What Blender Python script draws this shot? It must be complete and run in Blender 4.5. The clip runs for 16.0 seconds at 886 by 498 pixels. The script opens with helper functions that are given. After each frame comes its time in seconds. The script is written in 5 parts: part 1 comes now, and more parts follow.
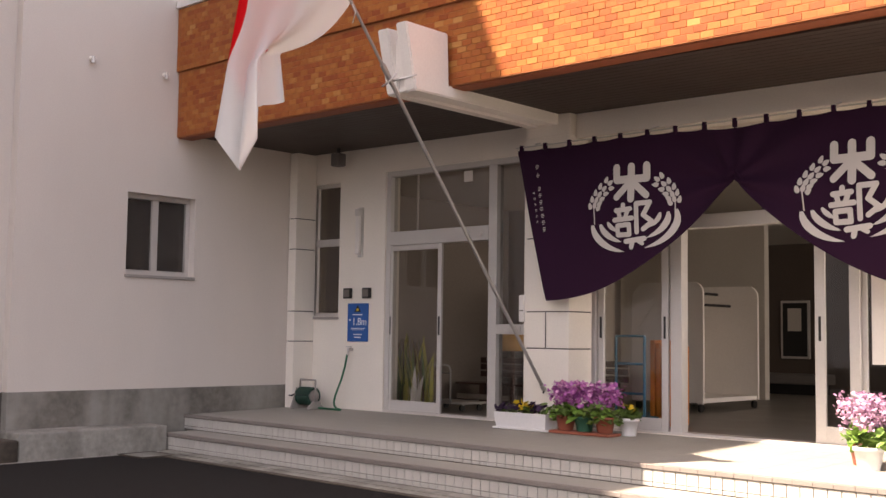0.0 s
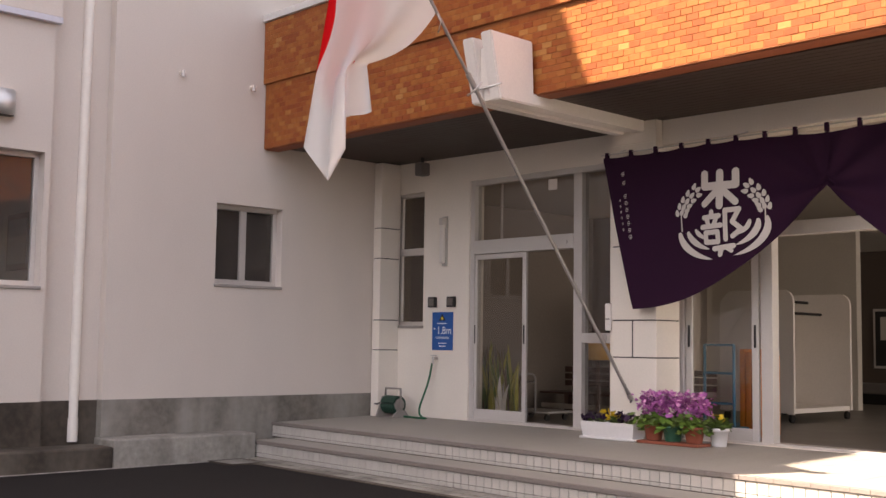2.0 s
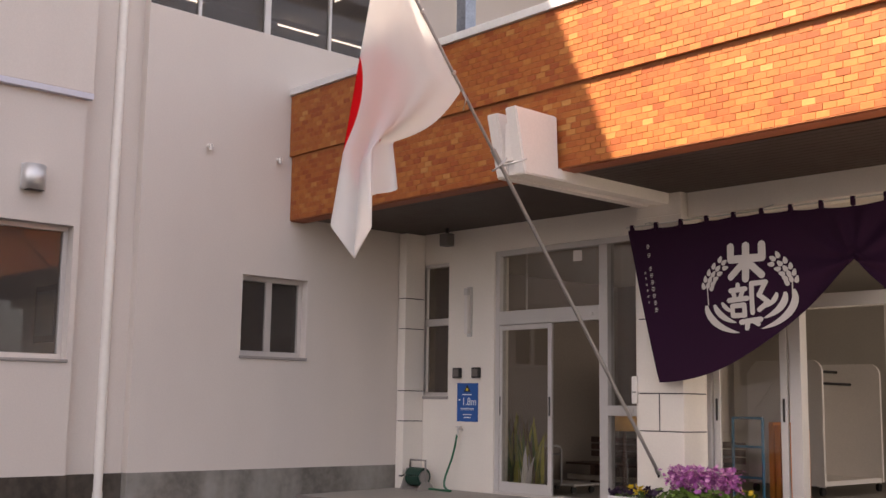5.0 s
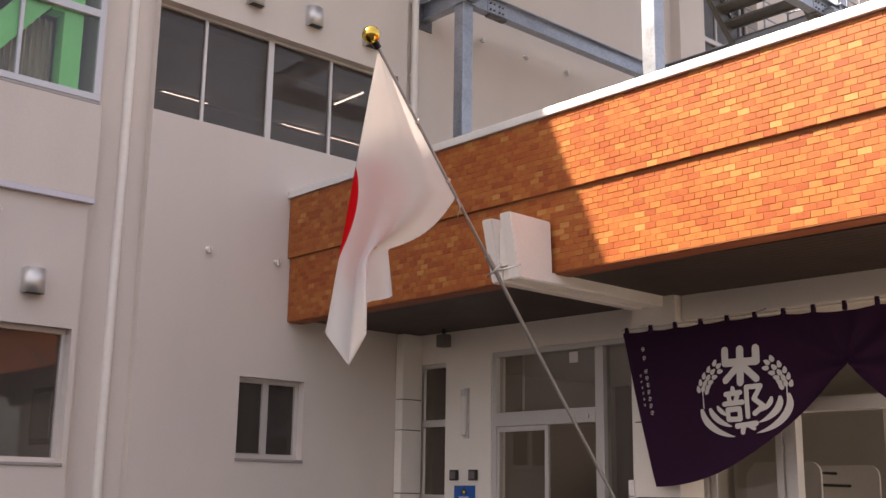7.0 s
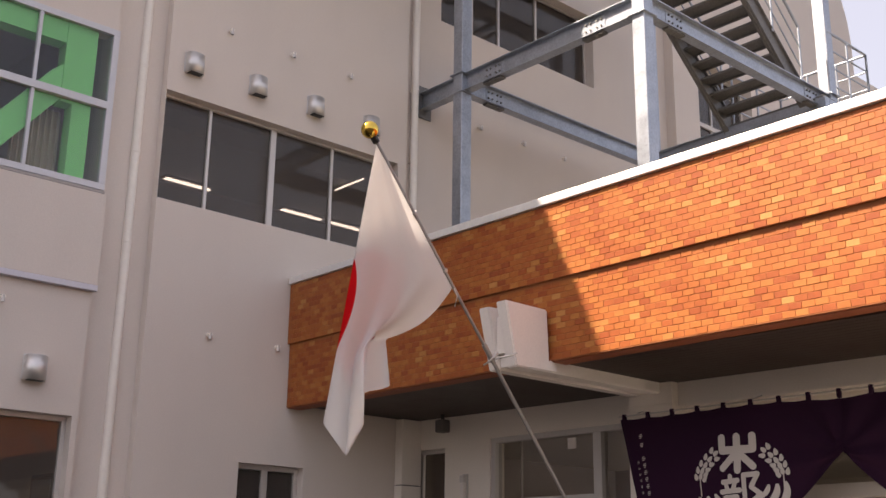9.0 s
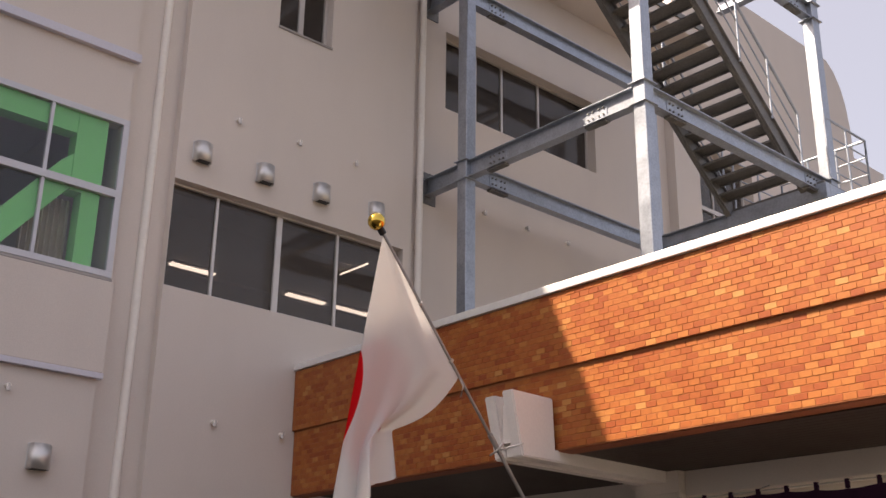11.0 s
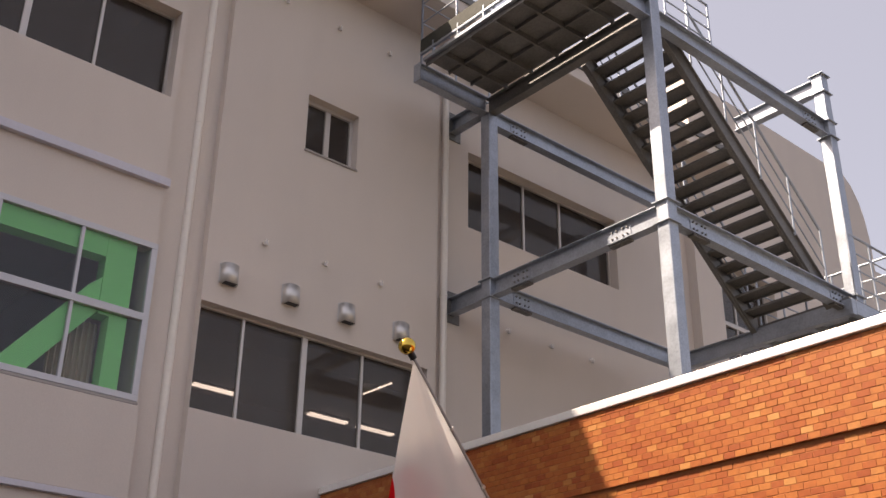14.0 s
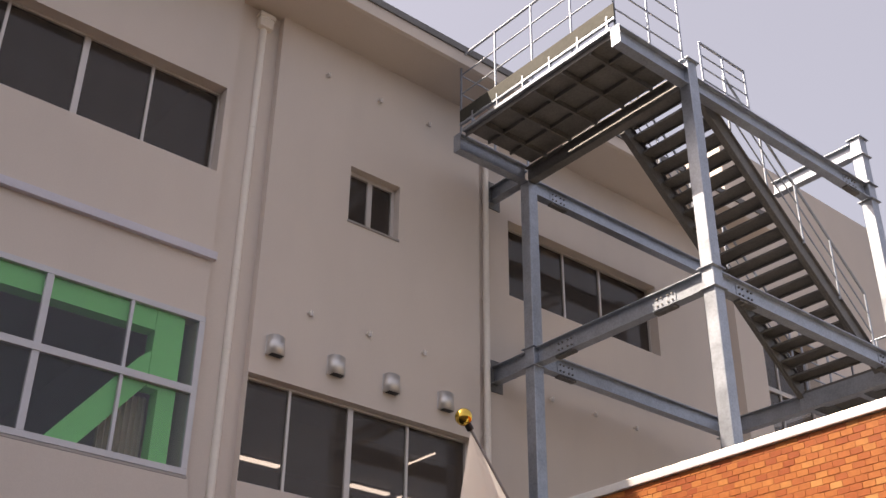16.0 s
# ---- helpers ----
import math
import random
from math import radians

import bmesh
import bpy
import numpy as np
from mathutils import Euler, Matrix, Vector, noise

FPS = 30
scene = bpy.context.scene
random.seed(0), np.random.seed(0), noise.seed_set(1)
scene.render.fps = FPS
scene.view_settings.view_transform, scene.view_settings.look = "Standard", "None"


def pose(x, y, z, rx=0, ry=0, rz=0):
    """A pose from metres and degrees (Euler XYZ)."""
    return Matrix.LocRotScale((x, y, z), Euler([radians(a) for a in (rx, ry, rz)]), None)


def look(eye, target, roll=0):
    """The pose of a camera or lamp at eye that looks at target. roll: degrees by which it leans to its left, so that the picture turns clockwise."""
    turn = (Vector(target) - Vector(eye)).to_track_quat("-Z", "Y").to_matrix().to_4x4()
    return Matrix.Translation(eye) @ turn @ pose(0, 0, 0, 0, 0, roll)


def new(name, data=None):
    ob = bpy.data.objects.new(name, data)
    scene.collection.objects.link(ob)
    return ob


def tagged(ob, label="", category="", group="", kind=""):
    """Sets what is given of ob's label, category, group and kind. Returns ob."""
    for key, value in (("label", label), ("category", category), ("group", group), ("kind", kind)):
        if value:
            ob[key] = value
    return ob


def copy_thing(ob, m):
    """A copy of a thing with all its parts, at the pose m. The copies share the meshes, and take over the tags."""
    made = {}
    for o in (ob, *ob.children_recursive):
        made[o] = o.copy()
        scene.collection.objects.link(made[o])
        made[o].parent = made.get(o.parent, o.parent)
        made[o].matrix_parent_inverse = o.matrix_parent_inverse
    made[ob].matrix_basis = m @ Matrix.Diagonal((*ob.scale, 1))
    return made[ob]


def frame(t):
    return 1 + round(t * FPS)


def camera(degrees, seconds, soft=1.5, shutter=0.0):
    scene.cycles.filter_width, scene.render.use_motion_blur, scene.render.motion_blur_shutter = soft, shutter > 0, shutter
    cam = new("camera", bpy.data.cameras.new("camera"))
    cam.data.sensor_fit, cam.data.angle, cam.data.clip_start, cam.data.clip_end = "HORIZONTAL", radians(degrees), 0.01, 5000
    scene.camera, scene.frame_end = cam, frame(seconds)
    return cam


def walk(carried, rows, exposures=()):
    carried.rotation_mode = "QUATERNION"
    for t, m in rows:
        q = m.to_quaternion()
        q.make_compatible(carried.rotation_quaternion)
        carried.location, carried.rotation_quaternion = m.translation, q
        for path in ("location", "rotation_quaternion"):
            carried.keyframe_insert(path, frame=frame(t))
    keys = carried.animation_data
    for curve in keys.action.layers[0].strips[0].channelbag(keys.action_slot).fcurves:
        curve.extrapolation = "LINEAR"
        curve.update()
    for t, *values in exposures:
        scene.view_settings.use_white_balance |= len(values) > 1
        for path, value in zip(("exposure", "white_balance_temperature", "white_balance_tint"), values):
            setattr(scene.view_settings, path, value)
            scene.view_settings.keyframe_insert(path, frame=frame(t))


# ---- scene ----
cam = camera(42.96, 16.0)
ROWS = [  # seconds, eye, yaw, pitch, roll
    (0.0, -0.006, 0.015, 1.403, 42.48, 4.37, 0.79),
    (0.5, -0.006, 0.011, 1.377, 43.50, 4.50, 0.81),
    (1.0, -0.010, 0.003, 1.369, 44.51, 4.60, 0.85),
    (1.5, -0.024, -0.015, 1.380, 45.50, 4.68, 0.86),
    (2.0, -0.043, -0.021, 1.397, 46.56, 4.78, 0.82),
    (2.5, -0.058, -0.029, 1.418, 47.60, 4.92, 0.77),
    (3.0, -0.073, -0.037, 1.439, 47.81, 5.14, 0.85),
    (3.5, -0.076, -0.040, 1.459, 47.79, 5.48, 0.81),
    (6.0, 0.008, -0.068, 1.567, 47.74, 10.13, 0.87),
    (6.5, 0.037, -0.078, 1.596, 47.75, 11.34, 0.82),
    (7.0, 0.067, -0.090, 1.610, 47.76, 12.54, 0.82),
    (7.5, 0.106, -0.109, 1.624, 47.77, 13.54, 0.78),
    (8.0, 0.141, -0.124, 1.637, 47.80, 14.49, 0.80),
    (8.5, 0.180, -0.145, 1.653, 47.85, 15.46, 0.76),
    (9.0, 0.215, -0.174, 1.672, 47.86, 16.49, 0.79),
    (11.5, 0.268, -0.273, 1.765, 48.07, 21.43, 0.77),
    (12.0, 0.271, -0.290, 1.775, 48.15, 22.41, 0.79),
    (12.5, 0.264, -0.308, 1.789, 48.30, 23.31, 0.75),
    (13.0, 0.254, -0.321, 1.809, 48.46, 24.23, 0.77),
    (13.5, 0.235, -0.343, 1.824, 48.69, 25.18, 0.72),
    (14.0, 0.214, -0.372, 1.837, 48.91, 26.15, 0.70),
    (14.5, 0.189, -0.413, 1.851, 49.21, 27.05, 0.69),
    (15.0, 0.155, -0.462, 1.846, 49.50, 27.95, 0.71),
    (15.5, 0.117, -0.517, 1.848, 49.90, 28.75, 0.63),
    (16.0, 0.093, -0.572, 1.846, 50.47, 29.54, 0.61),
]
walk(cam, [(t, pose(x, y, z, 90 + pitch, -roll, yaw)) for t, x, y, z, yaw, pitch, roll in ROWS],
     exposures=[(0.0, 2.09, 7500, 18), (3.5, 2.14, 7500, 18), (7.0, 1.74, 7500, 18), (9.0, 1.54, 7500, 18), (12.5, 1.18, 7500, 18), (16.0, 1.12, 7500, 18)])

# ---- sky and sun ----
SUN = Vector((-0.432, -0.66, 1.0)).normalized()
world = bpy.data.worlds.new("sky")
scene.world = world
world.use_nodes = True
wn = world.node_tree.nodes
sky = wn.new("ShaderNodeTexSky")
sky.sky_type = "NISHITA"
sky.sun_disc = False
sky.sun_elevation = math.asin(SUN.z)
sky.sun_rotation = math.atan2(SUN.x, SUN.y)
sky.air_density, sky.dust_density, sky.ozone_density = 1.0, 4.0, 1.0
haze = wn.new("ShaderNodeMix")              # thin high haze over the blue
haze.data_type = "RGBA"
haze.inputs["Factor"].default_value = 0.62
haze.inputs["B"].default_value = (1.80, 1.80, 1.98, 1)
world.node_tree.links.new(sky.outputs[0], haze.inputs["A"])
world.node_tree.links.new(haze.outputs["Result"], wn["Background"].inputs[0])
wn["Background"].inputs[1].default_value = 0.15
sun = new("sun", bpy.data.lights.new("sun", "SUN"))
sun.data.energy, sun.data.angle, sun.data.color = 4.2, radians(0.5), (1.0, 0.93, 0.82)
sun.matrix_world = look(SUN * 60, (0, 0, 0))

# fill lamp added to brighten the hall, set in an unseen side opening
lamp = new("window_daylight", bpy.data.lights.new("window_daylight", "AREA"))
lamp.data.shape, lamp.data.size, lamp.data.size_y, lamp.data.energy, lamp.data.color = "RECTANGLE", 5.0, 2.0, 46, (1.0, 0.95, 0.88)
lamp.matrix_world = look((1.32, 14.5, 2.1), (-9.0, 13.0, 1.3))

# ---- materials ----


def nodes_of(m):
    return m.node_tree.nodes, m.node_tree.links


def material(name, colour, rough=0.6, metal=0.0, vary=0.12, grain=30.0, blotch=1.5, bump=0.15, bump_scale=None,
             spec=0.4, per_piece=0.0, stain=None, stain_amount=0.0, streak=False):
    """A surface with two scales of variation (blotches and grain), fine relief and, if wanted, stains."""
    m = bpy.data.materials.new(name)
    m.use_nodes = True
    n, l = nodes_of(m)
    b = n["Principled BSDF"]
    b.inputs["Metallic"].default_value = metal
    b.inputs["Specular IOR Level"].default_value = spec
    co = n.new("ShaderNodeTexCoord").outputs["Object"]
    big, fine = n.new("ShaderNodeTexNoise"), n.new("ShaderNodeTexNoise")
    for t, s, d in ((big, blotch, 4), (fine, grain, 3)):
        t.inputs["Scale"].default_value, t.inputs["Detail"].default_value = s, d
        l.new(co, t.inputs["Vector"])
    mixed = n.new("ShaderNodeMath")
    mixed.operation = "ADD"
    l.new(big.outputs["Fac"], mixed.inputs[0])
    l.new(fine.outputs["Fac"], mixed.inputs[1])
    scale = n.new("ShaderNodeMapRange")
    scale.inputs["From Min"].default_value, scale.inputs["From Max"].default_value = 0.6, 1.4
    scale.inputs["To Min"].default_value, scale.inputs["To Max"].default_value = 1 - vary, 1 + vary
    l.new(mixed.outputs[0], scale.inputs["Value"])
    tone = n.new("ShaderNodeMix")
    tone.data_type, tone.blend_type = "RGBA", "MULTIPLY"
    tone.inputs["Factor"].default_value = 1.0
    tone.inputs["A"].default_value = (*colour, 1)
    l.new(scale.outputs[0], tone.inputs["B"])
    out = tone.outputs["Result"]
    if per_piece:
        info, ramp = n.new("ShaderNodeObjectInfo"), n.new("ShaderNodeMapRange")
        ramp.inputs["To Min"].default_value, ramp.inputs["To Max"].default_value = 1 - per_piece, 1 + per_piece
        l.new(info.outputs["Random"], ramp.inputs["Value"])
        again = n.new("ShaderNodeMix")
        again.data_type, again.blend_type = "RGBA", "MULTIPLY"
        again.inputs["Factor"].default_value = 1.0
        l.new(out, again.inputs["A"])
        l.new(ramp.outputs[0], again.inputs["B"])
        out = again.outputs["Result"]
    if stain:
        dirt, cut, over = n.new("ShaderNodeTexNoise"), n.new("ShaderNodeMapRange"), n.new("ShaderNodeMix")
        over.data_type = "RGBA"
        stretch = n.new("ShaderNodeMapping")
        stretch.inputs["Scale"].default_value = (1.7, 1.7, 0.5) if streak else (1, 1, 1)
        l.new(co, stretch.inputs["Vector"])
        l.new(stretch.outputs[0], dirt.inputs["Vector"])
        dirt.inputs["Scale"].default_value, dirt.inputs["Detail"].default_value = 1.3, 6
        cut.inputs["From Min"].default_value, cut.inputs["From Max"].default_value = 0.45, 0.75
        cut.inputs["To Max"].default_value = stain_amount
        l.new(dirt.outputs["Fac"], cut.inputs["Value"])
        l.new(cut.outputs[0], over.inputs["Factor"])
        l.new(out, over.inputs["A"])
        over.inputs["B"].default_value = (*stain, 1)
        out = over.outputs["Result"]
    l.new(out, b.inputs["Base Color"])
    r = n.new("ShaderNodeMapRange")
    r.inputs["To Min"].default_value, r.inputs["To Max"].default_value = max(0, rough - 0.1), min(1, rough + 0.1)
    l.new(big.outputs["Fac"], r.inputs["Value"])
    l.new(r.outputs[0], b.inputs["Roughness"])
    if bump:
        bp = n.new("ShaderNodeBump")
        bp.inputs["Strength"].default_value, bp.inputs["Distance"].default_value = bump, 0.01
        if bump_scale:
            tex = n.new("ShaderNodeTexNoise")
            tex.inputs["Scale"].default_value, tex.inputs["Detail"].default_value = bump_scale, 4
            l.new(co, tex.inputs["Vector"])
            l.new(tex.outputs["Fac"], bp.inputs["Height"])
        else:
            l.new(fine.outputs["Fac"], bp.inputs["Height"])
        l.new(bp.outputs[0], b.inputs["Normal"])
    return m


def glass(name, tint, gloss=1.0):
    m = bpy.data.materials.new(name)
    m.use_nodes = True
    n, l = nodes_of(m)
    n.remove(n["Principled BSDF"])
    clear, shine, mix = n.new("ShaderNodeBsdfTransparent"), n.new("ShaderNodeBsdfGlossy"), n.new("ShaderNodeMixShader")
    facing, power, fr = n.new("ShaderNodeLayerWeight"), n.new("ShaderNodeMath"), n.new("ShaderNodeMapRange")
    power.operation = "POWER"
    power.inputs[1].default_value = 4.0
    fr.inputs["To Min"].default_value = 0.05
    clear.inputs["Color"].default_value = (*tint, 1)
    shine.inputs["Roughness"].default_value = 0.02
    shine.inputs["Color"].default_value = (gloss, gloss, gloss, 1)
    l.new(facing.outputs["Facing"], power.inputs[0])
    l.new(power.outputs[0], fr.inputs["Value"])
    l.new(fr.outputs[0], mix.inputs[0])
    l.new(clear.outputs[0], mix.inputs[1])
    l.new(shine.outputs[0], mix.inputs[2])
    l.new(mix.outputs[0], n["Material Output"].inputs["Surface"])
    return m


def filmed(name, tint, film, share):
    """Glass with a grey film: some dust, and reflected haze put into its colour."""
    m = glass(name, tint, 0.9)
    n, l = nodes_of(m)
    mat, veil, mix = n["Material Output"], n.new("ShaderNodeBsdfDiffuse"), n.new("ShaderNodeMixShader")
    noi, rng_ = n.new("ShaderNodeTexNoise"), n.new("ShaderNodeMapRange")
    noi.inputs["Scale"].default_value = 0.9
    l.new(n.new("ShaderNodeTexCoord").outputs["Object"], noi.inputs["Vector"])
    rng_.inputs["To Min"].default_value, rng_.inputs["To Max"].default_value = share - 0.15, share + 0.15
    l.new(noi.outputs["Fac"], rng_.inputs["Value"])
    l.new(rng_.outputs[0], mix.inputs[0])
    veil.inputs["Color"].default_value = (*film, 1)
    l.new(mat.inputs["Surface"].links[0].from_socket, mix.inputs[1])
    l.new(veil.outputs[0], mix.inputs[2])
    l.new(mix.outputs[0], mat.inputs["Surface"])
    return m


def lamp_material(name, colour, strength):
    m = bpy.data.materials.new(name)
    m.use_nodes = True
    b = m.node_tree.nodes["Principled BSDF"]
    b.inputs["Emission Color"].default_value = (*colour, 1)
    b.inputs["Emission Strength"].default_value = strength
    return m


WALL = material("painted_render", (0.685, 0.612, 0.555), 0.85, vary=0.05, grain=60, blotch=0.5, bump=0.25, bump_scale=90, spec=0.2,
                stain=(0.50, 0.45, 0.42), stain_amount=0.10, streak=True)
CREAM = material("cream_paint", (0.82, 0.755, 0.68), 0.75, vary=0.05, grain=50, bump=0.12, bump_scale=70, spec=0.25)
JOINT = material("groove", (0.10, 0.09, 0.085), 0.9, vary=0.1, bump=0)
PLINTH = material("plinth_concrete", (0.17, 0.153, 0.132), 0.85, vary=0.4, grain=14, blotch=2.2, bump=0.35, stain=(0.38, 0.355, 0.32), stain_amount=0.8, streak=True)
DAMP = material("damp_concrete", (0.060, 0.047, 0.036), 0.8, vary=0.5, grain=14, blotch=2.2, bump=0.35, stain=(0.21, 0.18, 0.145), stain_amount=0.55, streak=True)
CONCRETE = material("step_concrete", (0.32, 0.298, 0.265), 0.85, vary=0.32, grain=16, blotch=2.5, bump=0.3, stain=(0.09, 0.083, 0.072), stain_amount=0.8, streak=True)
ASPHALT = material("asphalt", (0.017, 0.0140, 0.0130), 0.92, spec=0.22, vary=0.25, grain=120, blotch=0.8, bump=0.5, bump_scale=180)
FLOOR = material("porch_tile", (0.35, 0.325, 0.285), 0.6, vary=0.08, grain=40, blotch=1.2, bump=0.06, per_piece=0.05)
NOSING = material("nosing_tile", (0.21, 0.18, 0.163), 0.6, vary=0.12, grain=40, bump=0.1, per_piece=0.06)
RISER = material("riser_tile", (0.48, 0.455, 0.42), 0.35, vary=0.06, grain=20, bump=0.04, per_piece=0.06)
GROUT = material("grout", (0.14, 0.125, 0.115), 0.9, vary=0.15, bump=0.1)
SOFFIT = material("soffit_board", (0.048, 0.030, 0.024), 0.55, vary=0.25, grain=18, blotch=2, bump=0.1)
WHITE = material("white_plaster", (0.78, 0.73, 0.69), 0.7, vary=0.05, grain=45, bump=0.12, bump_scale=60, spec=0.3)
ALU = material("anodised_aluminium", (0.62, 0.58, 0.55), 0.38, metal=0.35, vary=0.05, grain=60, bump=0.02)
ALUW = material("white_aluminium", (0.56, 0.53, 0.505), 0.4, metal=0.1, vary=0.05, grain=60, bump=0.02)
LEDGE = material("lavender_metal", (0.62, 0.60, 0.66), 0.45, metal=0.1, vary=0.06, grain=30, bump=0.02)
SILL = material("dull_sill_metal", (0.36, 0.33, 0.31), 0.5, metal=0.3, vary=0.12, grain=40, bump=0.03)
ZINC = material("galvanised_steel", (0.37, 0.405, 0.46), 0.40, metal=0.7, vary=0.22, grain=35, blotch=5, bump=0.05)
# darker zinc; on treads and landing the tone includes their underside shade
ZINCD = material("dark_zinc", (0.185, 0.18, 0.175), 0.55, metal=0.4, vary=0.25, grain=30, blotch=4, bump=0.08)
STEEL = material("stainless_steel", (0.60, 0.57, 0.55), 0.42, metal=0.95, vary=0.08, grain=30, bump=0.02)
GOLD = material("polished_brass", (0.75, 0.50, 0.10), 0.12, metal=1.0, vary=0.05, bump=0)
PIPE = material("pvc_pipe", (0.86, 0.80, 0.73), 0.45, vary=0.05, grain=20, bump=0.03)
COPING = material("coping_metal", (0.78, 0.77, 0.76), 0.4, metal=0.3, vary=0.06, bump=0.03)
GLASS = glass("window_glass", (0.86, 0.85, 0.83), 0.9)
CLEAR = glass("clear_glass", (0.96, 0.96, 0.96), 0.6)
SASH = material("pale_sash", (0.60, 0.60, 0.63), 0.4, metal=0.1, vary=0.05, grain=60, bump=0.02)
DULL = filmed("dull_glass", (0.85, 0.83, 0.81), (0.14, 0.12, 0.11), 0.25)
GLASSD = filmed("tinted_glass", (0.66, 0.61, 0.56), (0.115, 0.099, 0.092), 0.36)
SATIN = material("satin_steel", (0.68, 0.66, 0.64), 0.42, metal=0.75, vary=0.06, grain=30, bump=0.02)
POLE = material("pole_steel", (0.36, 0.34, 0.33), 0.55, metal=0.5, vary=0.1, grain=30, bump=0.02)
DARK = material("dark_interior", (0.16, 0.14, 0.13), 0.8, vary=0.15, bump=0.05)
ROOM = material("room_paint", (0.60, 0.55, 0.49), 0.85, vary=0.06, bump=0.05)
ROOMF = material("hall_floor", (0.20, 0.18, 0.16), 0.4, vary=0.1, grain=25, bump=0.03)
BLACK = material("black_plastic", (0.02, 0.018, 0.018), 0.4, vary=0.1, bump=0.02)
GREEN = material("green_board", (0.19, 0.68, 0.22), 0.6, vary=0.06, bump=0.03)
CURTAIN = material("beige_curtain", (0.42, 0.37, 0.28), 0.9, vary=0.1, bump=0.1)

# ---- building blocks ----


def box(bm, x0, x1, y0, y1, z0, z1, bevel=0.0):
    """A box, with its upright and long edges rounded if a bevel is given."""
    v = [bm.verts.new((x, y, z)) for z in (z0, z1) for y in (y0, y1) for x in (x0, x1)]
    f = [bm.faces.new([v[i] for i in q]) for q in ((0, 2, 3, 1), (4, 5, 7, 6), (0, 1, 5, 4), (2, 6, 7, 3), (0, 4, 6, 2), (1, 3, 7, 5))]
    if bevel:
        bmesh.ops.bevel(bm, geom=list({e for q in f for e in q.edges}), offset=bevel, segments=2, affect="EDGES", profile=0.5)
    return bm


def rod(bm, a, b, r, n=10, r2=None, caps=True):
    """A round bar from a to b."""
    a, b = Vector(a), Vector(b)
    q = (b - a).to_track_quat("Z", "Y").to_matrix()
    rings = []
    for p, rad in ((a, r), (b, r if r2 is None else r2)):
        rings.append([bm.verts.new(p + q @ Vector((rad * math.cos(2 * math.pi * i / n), rad * math.sin(2 * math.pi * i / n), 0))) for i in range(n)])
    for i in range(n):
        f = bm.faces.new((rings[0][i], rings[0][(i + 1) % n], rings[1][(i + 1) % n], rings[1][i]))
        f.smooth = True
    if caps:                                # caps of their own keep the sides' shading straight
        bm.faces.new([bm.verts.new(v.co) for v in rings[0][::-1]])
        bm.faces.new([bm.verts.new(v.co) for v in rings[1]])
    return bm


def tube(bm, pts, r, n=8):
    """A round bar along a line of points."""
    pts = [Vector(p) for p in pts]
    rings = []
    for i, p in enumerate(pts):
        way = (pts[min(i + 1, len(pts) - 1)] - pts[max(i - 1, 0)]).normalized()
        q = way.to_track_quat("Z", "Y").to_matrix()
        rings.append([bm.verts.new(p + q @ Vector((r * math.cos(2 * math.pi * k / n), r * math.sin(2 * math.pi * k / n), 0))) for k in range(n)])
    for a, b in zip(rings, rings[1:]):
        for k in range(n):
            f = bm.faces.new((a[k], a[(k + 1) % n], b[(k + 1) % n], b[k]))
            f.smooth = True
    bm.faces.new(rings[0][::-1])
    bm.faces.new(rings[-1])
    return bm


def lathe(bm, prof, n=20, centre=(0, 0, 0), cap=True):
    """A turned shape about a vertical axis from (radius, height) pairs."""
    c = Vector(centre)
    rings = [[bm.verts.new(c + Vector((r * math.cos(2 * math.pi * k / n), r * math.sin(2 * math.pi * k / n), z))) for k in range(n)] for r, z in prof]
    for a, b in zip(rings, rings[1:]):
        for k in range(n):
            f = bm.faces.new((a[k], a[(k + 1) % n], b[(k + 1) % n], b[k]))
            f.smooth = True
    if cap:
        bm.faces.new(rings[0][::-1])
        bm.faces.new(rings[-1])
    return bm


def prism(bm, outline, place, depth):
    """An outline in a plane given thickness. place(u, v, w) gives the point."""
    a = [bm.verts.new(place(u, v, 0)) for u, v in outline]
    b = [bm.verts.new(place(u, v, depth)) for u, v in outline]
    bm.faces.new(a)
    bm.faces.new(b[::-1])
    for i in range(len(a)):
        j = (i + 1) % len(a)
        bm.faces.new((a[j], a[i], b[i], b[j]))
    return bm


def mesh_of(name, bm, mat):
    bmesh.ops.recalc_face_normals(bm, faces=bm.faces)
    me = bpy.data.meshes.new(name)
    bm.to_mesh(me)
    bm.free()
    me.materials.append(mat)
    return me


def part(name, bm, mat, parent=None, label=""):
    ob = new(name, mesh_of(name, bm, mat))
    ob.parent = parent
    return tagged(ob, label=label)


def thing(name, label, category, group="", at=(0, 0, 0)):
    ob = new(name)
    ob.location = at
    ob.empty_display_size = 0.1
    return tagged(ob, label, category, group)


def structure(name, bm, mat, label="", category=""):
    ob = new(name, mesh_of(name, bm, mat))
    return tagged(ob, label, category, kind="structure")


def B(*boxes, bevel=0.0):
    bm = bmesh.new()
    for b in boxes:
        box(bm, *b, bevel=bevel)
    return bm


